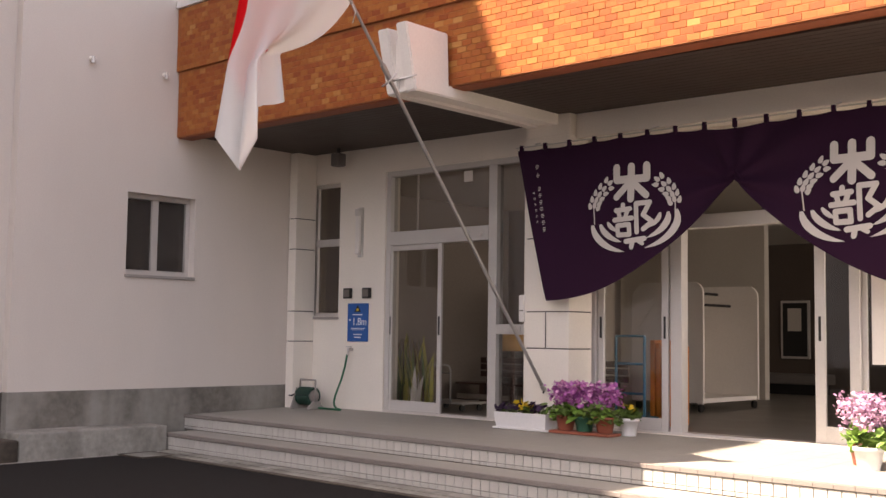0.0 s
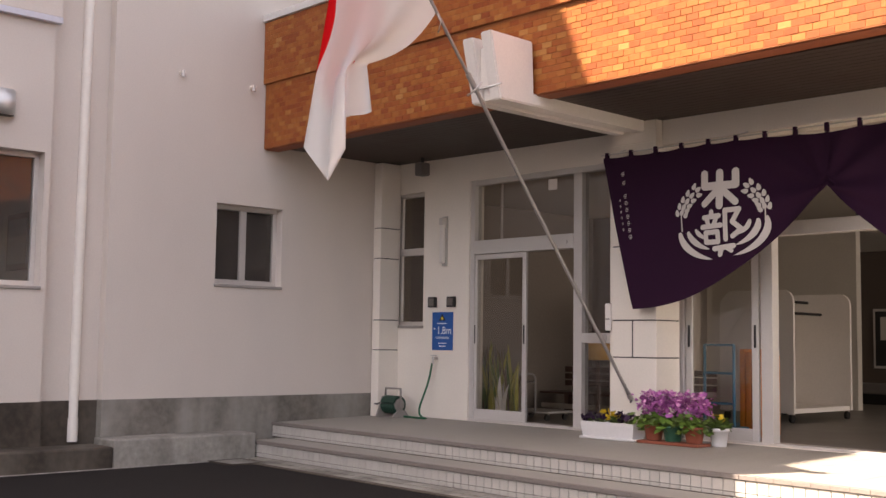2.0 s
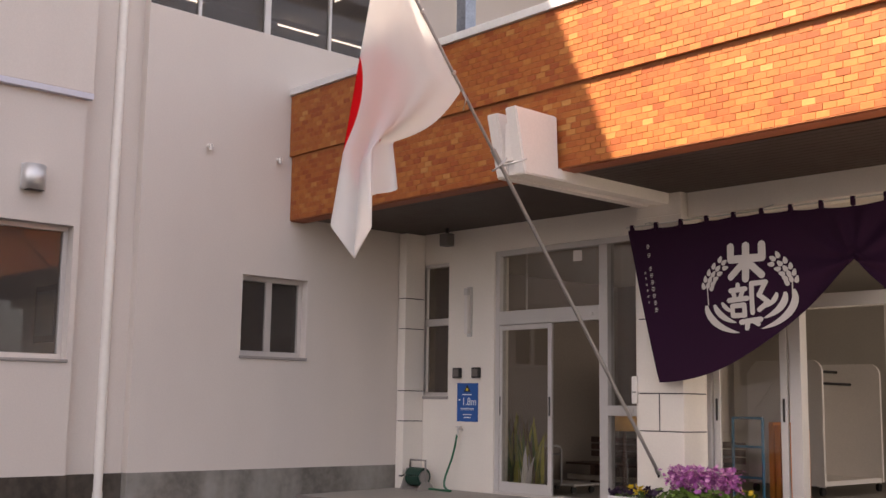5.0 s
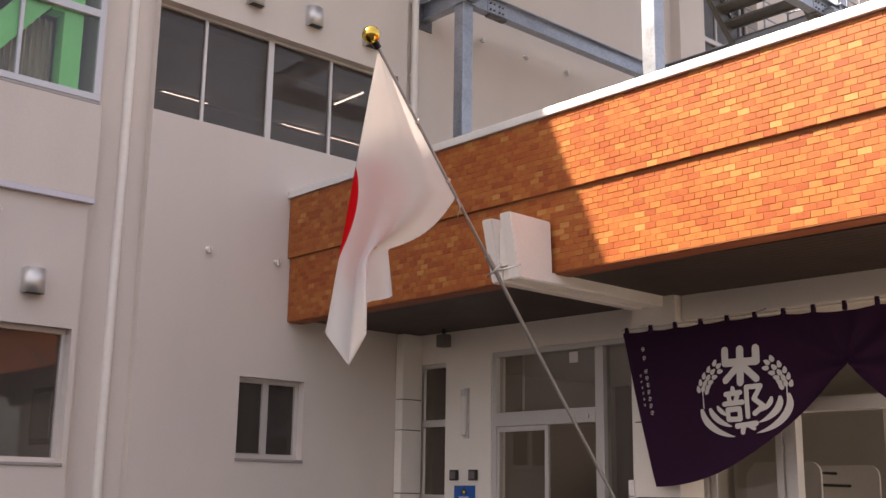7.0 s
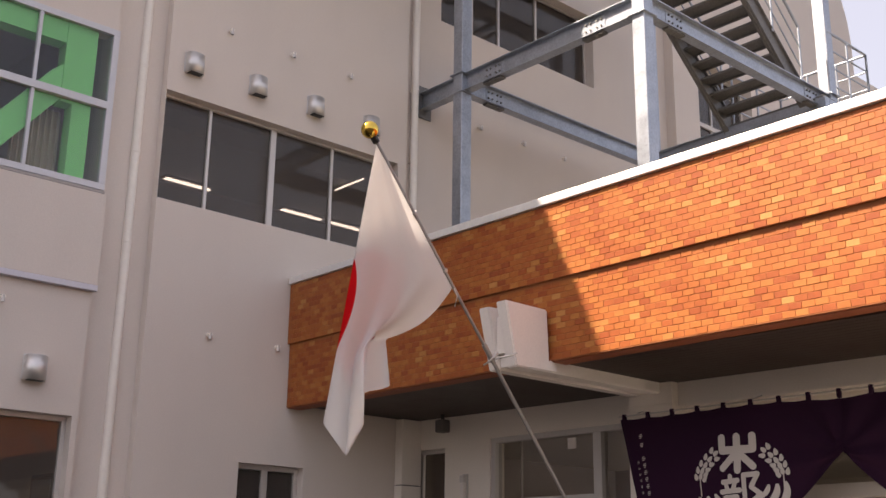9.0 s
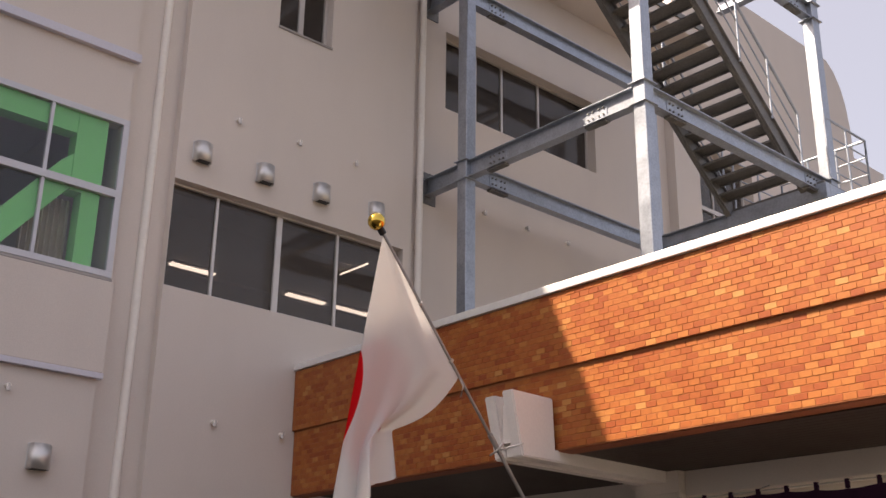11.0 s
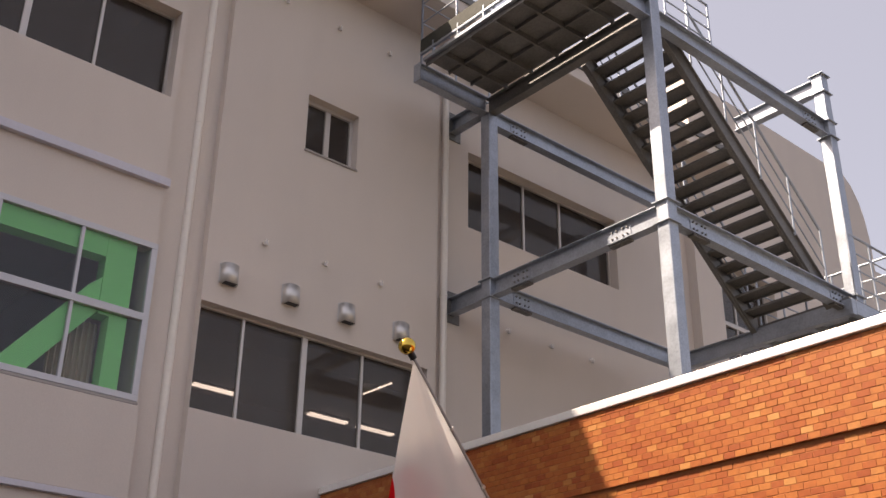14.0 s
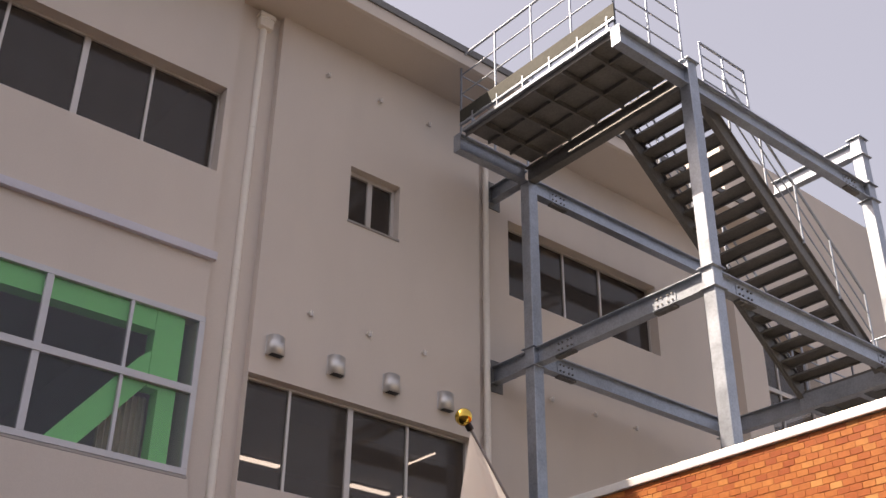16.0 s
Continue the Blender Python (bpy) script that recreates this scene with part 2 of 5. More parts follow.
def holed(bm, axis, at, thick, u0, u1, z0, z1, holes):
    """A wall in the plane axis = at, going thick behind it, with openings (u0, u1, z0, z1) through it."""
    us = sorted({u0, u1, *[h[0] for h in holes], *[h[1] for h in holes]})
    zs = sorted({z0, z1, *[h[2] for h in holes], *[h[3] for h in holes]})
    us, zs = [u for u in us if u0 <= u <= u1], [z for z in zs if z0 <= z <= z1]

    def full(i, k):
        if not (0 <= i < len(us) - 1 and 0 <= k < len(zs) - 1):
            return False
        u, z = (us[i] + us[i + 1]) / 2, (zs[k] + zs[k + 1]) / 2
        return not any(h[0] < u < h[1] and h[2] < z < h[3] for h in holes)

    vs = {}

    def vert(i, k, w):
        if (i, k, w) not in vs:
            d = at + (thick if w else 0)
            vs[i, k, w] = bm.verts.new((d, us[i], zs[k]) if axis == "x" else (us[i], d, zs[k]))
        return vs[i, k, w]

    for i in range(len(us) - 1):
        for k in range(len(zs) - 1):
            if not full(i, k):
                continue
            for w in (0, 1):
                bm.faces.new([vert(i, k, w), vert(i + 1, k, w), vert(i + 1, k + 1, w), vert(i, k + 1, w)])
            for di, dk, e in ((-1, 0, ((i, k), (i, k + 1))), (1, 0, ((i + 1, k), (i + 1, k + 1))), (0, -1, ((i, k), (i + 1, k))), (0, 1, ((i, k + 1), (i + 1, k + 1)))):
                if not full(i + di, k + dk):
                    bm.faces.new([vert(*e[0], 0), vert(*e[1], 0), vert(*e[1], 1), vert(*e[0], 1)])
    return bm


def oriented(axis, at):
    """Boxes for a thing set in a wall: u along the wall, w out of it (towards the open), z up."""
    if axis == "x":
        return lambda u0, u1, w0, w1, z0, z1: (at + w0, at + w1, u0, u1, z0, z1)
    return lambda u0, u1, w0, w1, z0, z1: (u0, u1, at - w1, at - w0, z0, z1)


def window(name, label, axis, at, u0, u1, z0, z1, posts=(), rails=(), frame_w=0.05, depth=-0.16, mat=None, pane=None, thick_posts=(), sill=True, group=""):
    """A metal window set back in its opening: frame, mullions, transoms, panes and a sill."""
    g, mat, pane = oriented(axis, at), mat or ALU, pane or GLASSD
    w = thing(name, label, "window", group)
    d0, d1 = depth, depth + 0.07
    part("window_frame", B(g(u0, u1, d0, d1, z0, z0 + frame_w), g(u0, u1, d0, d1, z1 - frame_w, z1), g(u0, u0 + frame_w, d0, d1, z0 + frame_w, z1 - frame_w),
                           g(u1 - frame_w, u1, d0, d1, z0 + frame_w, z1 - frame_w), bevel=0.004), mat, w)
    us = [u0 + frame_w, *posts, u1 - frame_w]
    zs = [z0 + frame_w, *rails, z1 - frame_w]
    for u in posts:
        h = 0.042 if u in thick_posts else 0.02
        part("mullion", B(g(u - h, u + h, d0 + 0.01, d1 - 0.004, z0 + frame_w, z1 - frame_w), bevel=0.004), mat, w)
    for z in rails:
        part("transom", B(g(u0 + frame_w, u1 - frame_w, d0 + 0.006, d1 + 0.01, z - 0.045, z + 0.045), bevel=0.004), mat, w)
    for a, b in zip(us, us[1:]):
        for c, e in zip(zs, zs[1:]):
            p = part("pane", B(g(a + 0.005, b - 0.005, d0 + 0.03, d0 + 0.036, c + 0.005, e - 0.005)), pane, w)
            p.visible_shadow = False
    if sill:
        part("window_sill", B(g(u0 - 0.012, u1 + 0.012, d1 - 0.02, 0.02, z0 - 0.04, z0 - 0.004), bevel=0.008), SILL, w, "grey metal sill")
    return w


# ---- plan ----
W, E, C = -11.2, 9.6, 7.51          # long building's face, porch wall, canopy face
GZ, FZ, FF = 0.08, 0.475, 0.44      # ground, porch floor at the wall and at its front edge
S1, S2, Z2 = 7.715, 7.235, 0.275       # step edges
EAVE, EZ = -10.4, 12.93
FAR = -14.0                         # the long building's near end

TURN = -0.040                        # the steps run slightly askew to the wall


def askew(x, y):
    """The run of the steps: turned along their front, square again at the wall."""
    return y + TURN * (x + 10.2) * min(1.0, max(0.0, (E + 0.3 - y) / (E + 0.3 - S1)))


def skewed(ob):
    for v in ob.data.vertices:
        v.co.y = askew(v.co.x, v.co.y)
    return ob


# ---- ground ----
bm = bmesh.new()
n = 24
grid = [[bm.verts.new(((i / n - 0.5) * 600 - 0.0, (j / n - 0.5) * 600, GZ)) for j in range(n + 1)] for i in range(n + 1)]
for i in range(n):
    for j in range(n):
        bm.faces.new((grid[i][j], grid[i + 1][j], grid[i + 1][j + 1], grid[i][j + 1]))
structure("ground", bm, ASPHALT, "dark asphalt forecourt", "ground")

# ---- long three-storey building, face x = W ----
LB = W                               # left bay
wall_bays = (
    ("wall_near_bay", LB, FAR, 4.93, ((2.0, 4.868, 1.92, 3.295), (-1.4, 1.5, 1.93, 3.31), (2.0, 4.95, 5.82, 7.79), (-1.4, 1.5, 5.82, 7.79), (0.6, 4.845, 9.86, 11.2), (-3.6, -0.2, 9.87, 11.23))),
    ("wall_middle_bay", W, 5.60, 9.35, ((6.93, 7.845, 2.045, 2.975), (5.605, 9.205, 5.91, 7.275), (6.915, 7.80, 9.948, 10.842))),
)
for name, at, a, b, holes in wall_bays:
    structure(name, holed(bmesh.new(), "x", at, -0.32, a, b, 0.73, EZ, holes), WALL, "pale beige rendered wall of a school building", "wall")
structure("wall_far_bay", holed(bmesh.new(), "x", W - 0.15, -0.32, 9.35, 24.5, 0.73, EZ + 0.3, ((10.1, 13.655, 9.88, 11.24), (16.5, 18.6, 7.8, 11.5))), WALL,
          "pale beige rendered wall behind the steel stair", "wall")
structure("wall_channel", B((W - 0.4, W - 0.12, 4.93, 5.62, 0.73, EZ)), WALL, "pale recessed strip between two wall bays", "wall")
structure("plinth_near", B((W - 0.3, W + 0.012, FAR, 4.94, GZ, 0.745)), DAMP, "dark damp concrete base of the wall", "plinth")
structure("plinth_recess", B((W - 0.4, W - 0.10, 4.94, 5.62, GZ, 0.745)), DAMP, "dark damp concrete base behind the rain pipe", "plinth")
structure("plinth", B((W - 0.3, W + 0.012, 5.594, 9.35, GZ, 0.75)), PLINTH,
          "stained grey concrete base of the wall", "plinth")
# ledges of the near bay
structure("trim", B((W, W + 0.06, FAR, 4.97, 4.72, 5.765), bevel=0.006), WALL, "projecting rendered band under the windows", "trim")
for z0, z1, w in ((4.65, 4.716, 0.075), (8.56, 8.67, 0.08)):
    structure("trim", B((W, W + w, FAR, 4.97, z0, z1), bevel=0.006), LEDGE, "pale lavender metal ledge", "trim")
# storeys inside
for z in (4.9, 8.9, 12.6):
    structure("ceiling", B((W - 8, W - 0.33, FAR, 24, z, z + 0.25)), ROOM, "plain room ceiling", "ceiling")
structure("floor_inside", B((W - 8, W - 0.33, FAR, 24, 0.35, 0.5)), ROOMF, "room floor", "floor")
structure("wall_back", B((W - 8.2, W - 8, FAR, 24.5, 0, EZ)), ROOM, "back wall of the rooms", "wall")
for y in (FAR, 5.25, 16.2, 24.3):
    structure("partition", B((W - 8, W - 0.33, y, y + 0.15, 0.5, 12.6)), ROOM, "partition wall between rooms", "wall")
# roof and eave
bm = bmesh.new()
prof = [(W - 8.2, EZ + 0.9), (EAVE, EZ + 0.32), (EAVE, EZ + 0.02), (EAVE - 0.05, EZ), (W - 0.02, EZ - 0.05), (W - 0.5, EZ - 0.05), (W - 8.2, EZ + 0.1)]
prism(bm, prof, lambda u, v, w: Vector((u, FAR + w, v)), 16.2 - FAR)
structure("roof", bm, WALL, "concrete roof slab with a projecting eave", "roof")
structure("roof_edge", B((EAVE - 0.02, EAVE + 0.03, FAR, 16.2, EZ + 0.24, EZ + 0.36)), ZINCD, "grey metal roof edge", "trim")
bm = bmesh.new()
prof = [(16.2, EZ + 0.3), (23.1, EZ + 0.3), (23.1, 14.0), (23.0, 14.6), (22.85, 15.0), (22.6, 15.35), (22.3, 15.55), (16.2, 15.6)]
prism(bm, prof, lambda u, v, w: Vector((W - 0.15 - w, u, v)), 6.0)
structure("wall_parapet", bm, WALL, "tall rendered end block with a rounded corner", "wall")
structure("pilaster", B((W - 0.16, W + 0.05, 15.7, 16.46, 5, EZ)), WALL, "shallow rendered pilaster", "wall")

# ---- porch building ----
RX = 1.5                             # far end of the porch wing
door_hole, entry_hole = (-9.76, -7.6, FZ, 3.38), (-6.75, -2.2, FZ, 3.3)
structure("wall_porch", holed(bmesh.new(), "y", E, 0.25, W + 0.0, RX, 0.2, 3.95, ((-11.1, -10.58, 1.62, 3.32), door_hole, entry_hole)), CREAM,
          "white rendered porch wall with door openings", "wall")
structure("wall_parapet_back", B((W, RX, E + 0.3, E + 0.5, 4.0, 5.1)), WALL, "roof parapet", "wall")
# porch floor and steps, sloping slightly outwards
bm = bmesh.new()
for x0, x1 in ((W, RX),):
    v = [bm.verts.new(p) for p in ((x0, S1 + 0.06, FF - 0.006), (x1, S1 + 0.06, FF - 0.006), (x1, E + 0.3, FZ - 0.006), (x0, E + 0.3, FZ - 0.006),
                                   (x0, S1 + 0.06, 0), (x1, S1 + 0.06, 0), (x1, E + 0.3, 0), (x0, E + 0.3, 0))]
    for q in ((0, 1, 2, 3), (4, 7, 6, 5), (0, 4, 5, 1), (1, 5, 6, 2), (2, 6, 7, 3), (3, 7, 4, 0)):
        bm.faces.new([v[i] for i in q])
porch = skewed(structure("porch_floor", bm, FLOOR, "beige tiled porch floor with two steps", "floor"))
steps = skewed(structure("step", B((-10.95, RX, S2 + 0.05, S1 + 0.05, 0, Z2 - 0.006)), FLOOR, "beige tiled step with white tiled riser", "step"))
skewed(structure("kerb_strip", B((-10.95, RX, S2 - 0.13, S2 + 0.05, 0, GZ + 0.016), (-10.95, RX, S2 - 0.27, S2 - 0.17, 0, GZ + 0.012), bevel=0.006), CONCRETE, "worn concrete strip at the foot of the steps", "kerb"))
skewed(structure("gutter", B((-10.95, RX, S2 - 0.168, S2 - 0.132, 0, GZ + 0.004)), DAMP, "narrow dark gutter at the foot of the steps", "gutter"))
skewed(structure("kerb_edge", B((-10.95, RX, S2 - 0.35, S2 - 0.272, 0, GZ + 0.006)), material("worn_edge", (0.10, 0.078, 0.062), 0.9, vary=0.5, grain=40, blotch=5, bump=0.3), "broken brown edge of the asphalt", "kerb"))
structure("concrete_block", B((W + 0.01, -10.75, 5.52, 7.25, 0, 0.365), bevel=0.015), CONCRETE, "stained concrete block against the wall", "block")
structure("joint_line", B((-10.735, -10.70, FAR, 7.18, 0, GZ + 0.008)), material("lime_joint", (0.34, 0.31, 0.28), 0.9, vary=0.5, grain=30, blotch=4, bump=0.2), "pale worn joint between kerb and asphalt", "kerb")
structure("concrete_kerb", B((W + 0.01, -10.72, FAR, 5.51, 0, 0.30), bevel=0.02), DAMP, "dark damp concrete kerb along the wall", "kerb")
# canopy
structure("canopy_slab", B((W + 0.01, RX, C + 0.10, E + 0.28, 3.78, 4.1)), CREAM, "concrete canopy slab", "canopy")
structure("fascia_backing", B((W + 0.01, RX, C + 0.10, C + 0.25, 3.69, 5.2)), GROUT, "brick-tiled canopy fascia", "canopy")
bm = bmesh.new()
box(bm, W + 0.01, RX, C - 0.032, C + 0.30, 5.205, 5.29, bevel=0.008)
structure("coping", bm, COPING, "bright metal coping along the canopy", "coping")
structure("flat_roof", B((W, RX, C + 0.25, 17.5, 4.1, 4.6)), material("roof_membrane", (0.30, 0.25, 0.175), 0.8, vary=0.2, grain=12, blotch=1.5, bump=0.2), "flat roof behind the coping", "roof")
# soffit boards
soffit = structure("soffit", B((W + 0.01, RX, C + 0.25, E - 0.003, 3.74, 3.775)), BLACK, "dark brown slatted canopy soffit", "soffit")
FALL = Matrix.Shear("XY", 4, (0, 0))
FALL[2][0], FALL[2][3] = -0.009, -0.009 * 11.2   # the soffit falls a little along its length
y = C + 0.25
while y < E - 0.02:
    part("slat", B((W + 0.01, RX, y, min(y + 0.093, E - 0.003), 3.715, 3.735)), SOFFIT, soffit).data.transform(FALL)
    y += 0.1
structure("soffit_edge", B((W + 0.01, RX, C + 0.06, C + 0.248, 3.665, 3.689)), material("underside_tile", (0.30, 0.085, 0.035), 0.6, vary=0.2, grain=18, blotch=3), "brick-red tiled underside of the fascia", "soffit")

# ---- porch: beam, pillars, grooves ----
beam = thing("canopy_beam", "white plastered canopy beam ending in a slotted block in front of the tiles", "beam")
for x1, dy in ((-6.85, 0.0), (-7.10, 0.02)):
    bm = bmesh.new()
    prism(bm, [(7.09 + dy, 3.565), (9.2, 3.565), (9.2, 3.71), (C + 0.04, 3.71), (C + 0.04, 3.66), (C - 0.003, 3.66), (C - 0.003, 4.16), (6.95 + dy, 4.165 - dy)], lambda u, v, w: Vector((x1 - w, u, v)), 0.137)
    bmesh.ops.bevel(bm, geom=bm.edges[:], offset=0.012, segments=2, affect="EDGES")
    part("beam_side", bm, WHITE, beam)
part("beam_web", B((-7.098, -6.989, 7.13, 9.2, 3.585, 3.70), (-7.098, -6.989, 7.08, C - 0.004, 3.705, 4.06)), WHITE, beam)


def pillar(name, x0, x1, y0, y1, z0, z1, cuts, label):
    """A pillar of plastered blocks, with thin dark grooves between them."""
    p = thing(name, label, "pillar")
    zs = [z0, *cuts, z1]
    for a, b in zip(zs, zs[1:]):
        part("block", B((x0, x1, y0, y1, a + 0.006, b - 0.006), bevel=0.005), CREAM, p)
    part("groove", B((x0 + 0.012, x1 - 0.012, y0 + 0.012, y1, z0, z1)), JOINT, p)
    return p


pillar("porch_pillar", -7.27, -6.71, 9.2, E - 0.004, FZ - 0.02, 3.46, (1.28, 1.655, 2.41, 2.79), "cream plastered porch pillar with dark horizontal grooves")
pillar("corner_pilaster", W + 0.016, -11.04, 9.27, E - 0.004, FZ - 0.03, 3.71, (1.30, 1.68, 2.47, 2.86), "cream plastered corner pilaster with dark grooves")
part("groove", B((-7.006, -6.994, 9.196, 9.214, 1.287, 1.648)), JOINT, bpy.data.objects["porch_pillar"])
structure("lintel", B((-6.705, RX, 9.3, E - 0.004, 3.42, 3.71), bevel=0.01), CREAM, "cream lintel beam above the entrance", "beam")
structure("pillar_head", B((-7.27, -6.71, 9.2, E - 0.006, 3.455, 3.71), bevel=0.004), CREAM, "cream pillar head", "beam")

# ---- windows of the long building ----
window("window_small", "small two-leaf aluminium window in a deep reveal", "x", W, 6.93, 7.845, 2.045, 2.975, posts=(7.37,), frame_w=0.055, thick_posts=(7.37,), depth=-0.18)
window("window_small_upper", "small two-leaf aluminium window high on the wall", "x", W, 6.915, 7.80, 9.948, 10.842, posts=(7.355,), frame_w=0.055, thick_posts=(7.355,), depth=-0.2)
window("window_band", "dark four-pane aluminium band window", "x", W, 5.605, 9.205, 5.91, 7.275, posts=(6.30, 7.23, 8.17), thick_posts=(7.23,), depth=-0.2, frame_w=0.03, sill=False)
window("window_band_stair", "dark four-pane window behind the steel stair", "x", W - 0.15, 10.1, 13.655, 9.88, 11.24, posts=(10.92, 11.52, 12.40), depth=-0.25, frame_w=0.03, sill=False)
window("window_ground", "large aluminium shop-like window on the ground floor", "x", LB, 2.0, 4.868, 1.92, 3.295, posts=(3.4,), depth=-0.2, pane=DULL)
window("window_ground_near", "large aluminium window on the ground floor", "x", LB, -1.4, 1.5, 1.93, 3.31, posts=(0.05,), depth=-0.2)
window("window_classroom", "six-pane white window with green paper shapes behind it", "x", LB, 2.0, 4.95, 5.82, 7.79, posts=(3.03, 4.02), rails=(6.83,), thick_posts=(3.03,), depth=-0.05, mat=SASH, pane=CLEAR, frame_w=0.075)
window("window_classroom_near", "white aluminium classroom window", "x", LB, -1.4, 1.5, 5.82, 7.79, posts=(0.05,), rails=(6.83,), depth=-0.05, mat=ALUW)
window("window_top", "dark four-pane aluminium window under the roof", "x", LB, 0.6, 4.845, 9.86, 11.2, posts=(1.94, 2.95, 3.86), thick_posts=(2.95,), depth=-0.25, frame_w=0.03, sill=False)
window("window_top_near", "dark aluminium window under the roof", "x", LB, -3.6, -0.2, 9.87, 11.23, posts=(-1.9,), depth=-0.25)
window("window_tall", "narrow tall aluminium window beside the porch door", "y", E, -11.1, -10.58, 1.62, 3.32, rails=(2.56,), depth=-0.12, frame_w=0.045, pane=GLASSD)
# stair door and its opening
w = window("stair_door_window", "blue-grey glazed door to the steel stair", "x", W - 0.15, 16.5, 18.6, 7.8, 11.5, posts=(17.5,), rails=(9.0, 10.3), depth=-0.3, mat=ALUW, sill=False)

# green shapes behind the classroom window
gx = LB - 0.03
green = thing("paper_display", "bright green paper shapes and beam behind the classroom glass", "display")
part("green_panel", B((gx - 0.22, gx - 0.02, 4.50, 4.72, 5.85, 6.75), (gx - 0.22, gx - 0.02, 4.36, 4.72, 6.75, 7.76)), GREEN, green)
part("green_lintel", B((gx - 0.22, gx - 0.02, 1.9, 4.355, 7.46, 7.76)), GREEN, green)
bm = bmesh.new()
prism(bm, [(3.25, 5.85), (3.62, 5.85), (4.355, 6.78), (4.355, 7.20), (4.22, 7.08)], lambda u, v, w: Vector((gx - 0.024 - w, u, v)), 0.12)
part("green_brace", bm, GREEN, green)
bm = bmesh.new()
rows = []
for k in range(33):
    y = 3.95 + 0.55 * k / 32
    x = gx - 0.28 + 0.03 * math.sin(k * 1.55)
    rows.append((bm.verts.new((x, y, 5.75)), bm.verts.new((x, y, 6.72))))
for a, b in zip(rows, rows[1:]):
    bm.faces.new((a[0], b[0], b[1], a[1]))
tagged(part("curtain", bm, CURTAIN, green), "beige pleated curtain")

# ceiling lights in the first-floor room
TUBE = lamp_material("fluorescent_tube", (0.95, 0.96, 1.0), 2.6)
light = thing("ceiling_light", "white fluorescent ceiling light fitting", "ceiling light", "ceiling lights")
part("fitting", B((-0.43, 0.43, -0.08, 0.08, 0.02, 0.07), bevel=0.01), WHITE, light)
part("tube", B((-0.41, 0.41, -0.06, 0.06, -0.01, 0.018)), TUBE, light)
light.matrix_basis = pose(W - 4.54, 8.42, 7.93, 0, 0, 90)
for x, y in ((-4.54, 10.72), (-4.54, 11.78), (-4.54, 12.85), (-4.54, 13.9)):
    copy_thing(light, pose(W + x, y, 7.93, 0, 0, 90))
structure("ceiling_low", B((W - 7.9, W - 0.34, 5.41, 16.1, 8.0, 8.05)), ROOM, "room ceiling with light fittings", "ceiling")
structure("ceiling_beam", B((W - 2.4, W - 2.0, 5.41, 16.1, 7.7, 7.998)), ROOM, "ceiling beam", "beam")
structure("handrail_inside", B((W - 0.6, W - 0.56, 5.41, 9.39, 6.32, 6.36)), ALU, "handrail inside the band window", "rail")
slim = thing("tube_light", "slim white fluorescent tube under a ceiling beam", "ceiling light")
part("fitting", B((-13.60, -12.84, 9.865, 9.895, 7.668, 7.699), bevel=0.006), WHITE, slim)
part("tube", rod(bmesh.new(), (-13.58, 9.88, 7.655), (-12.86, 9.88, 7.655), 0.013), TUBE, slim)
hang = thing("picture_frame", "dark framed picture on the room wall", "picture")
part("frame", B((W - 1.72, W - 1.08, 5.21, 5.245, 2.15, 2.8), bevel=0.01), BLACK, hang)
part("sheet", B((W - 1.65, W - 1.15, 5.20, 5.209, 2.22, 2.73)), material("blue_print", (0.20, 0.28, 0.34), 0.6), hang)

# ---- rain pipes ----


def rain_pipe(x, y, z0, z1, label):
    p = thing("rain_pipe", label, "rain pipe", "rain pipes")
    part("pipe", rod(bmesh.new(), (x, y, z0), (x, y, z1), 0.052, 16), PIPE, p)
    z = z0 + 0.55
    while z < z1 - 0.3:
        part("clip", rod(bmesh.new(), (x, y, z), (x, y, z + 0.03), 0.0565, 16), PIPE, p)
        part("bracket", B((x - 0.25, x - 0.03, y - 0.012, y + 0.012, z + 0.004, z + 0.03)), PIPE, p)
        z += 1.1
    part("hopper", B((x - 0.12, x + 0.1, y - 0.11, y + 0.11, z1, z1 + 0.22), (x - 0.14, x + 0.12, y - 0.13, y + 0.13, z1 + 0.16, z1 + 0.24), bevel=0.012), PIPE, p)
    part("shoe", rod(bmesh.new(), (x, y, z0 - 0.05), (x, y, z0 + 0.19), 0.059, 16), PIPE, p)
    return p


rain_pipe(W - 0.11, 5.335, 0.37, 12.55, "cream plastic rain pipe in the recessed strip")
rain_pipe(W - 0.05, 9.53, 4.65, 12.1, "cream plastic rain pipe beside the steel stair")

# ---- hooded vents and small wall outlets ----
vent = thing("wall_vent", "stainless steel hooded wall vent", "vent", "wall vents")
bm = bmesh.new()
plan = [(0.0, -0.115), (0.05, -0.115), *[(0.05 + 0.085 * math.sin(math.pi * k / 12), -0.115 * math.cos(math.pi * k / 12)) for k in range(1, 12)], (0.05, 0.115), (0.0, 0.115)]
prism(bm, plan, lambda u, v, w: Vector((0.012 + u * (1 - 0.10 * (w > 0.1)), v, -0.13 + w)), 0.265)
bmesh.ops.bevel(bm, geom=[e for e in bm.edges if all(v.co.z > 0.1 for v in e.verts)], offset=0.012, segments=2, affect="EDGES")
for f in bm.faces:
    f.smooth = abs(f.normal.z) < 0.2
part("hood", bm, SATIN, vent)
part("flange", B((0.0, 0.014, -0.122, 0.122, -0.12, 0.142), bevel=0.005), SATIN, vent)
# black plate painted in for the shaded hollow under the solid hood
part("opening", B((0.025, 0.12, -0.085, 0.085, -0.134, -0.1305)), BLACK, vent)
vent.matrix_basis = pose(W, 5.925, 7.685)
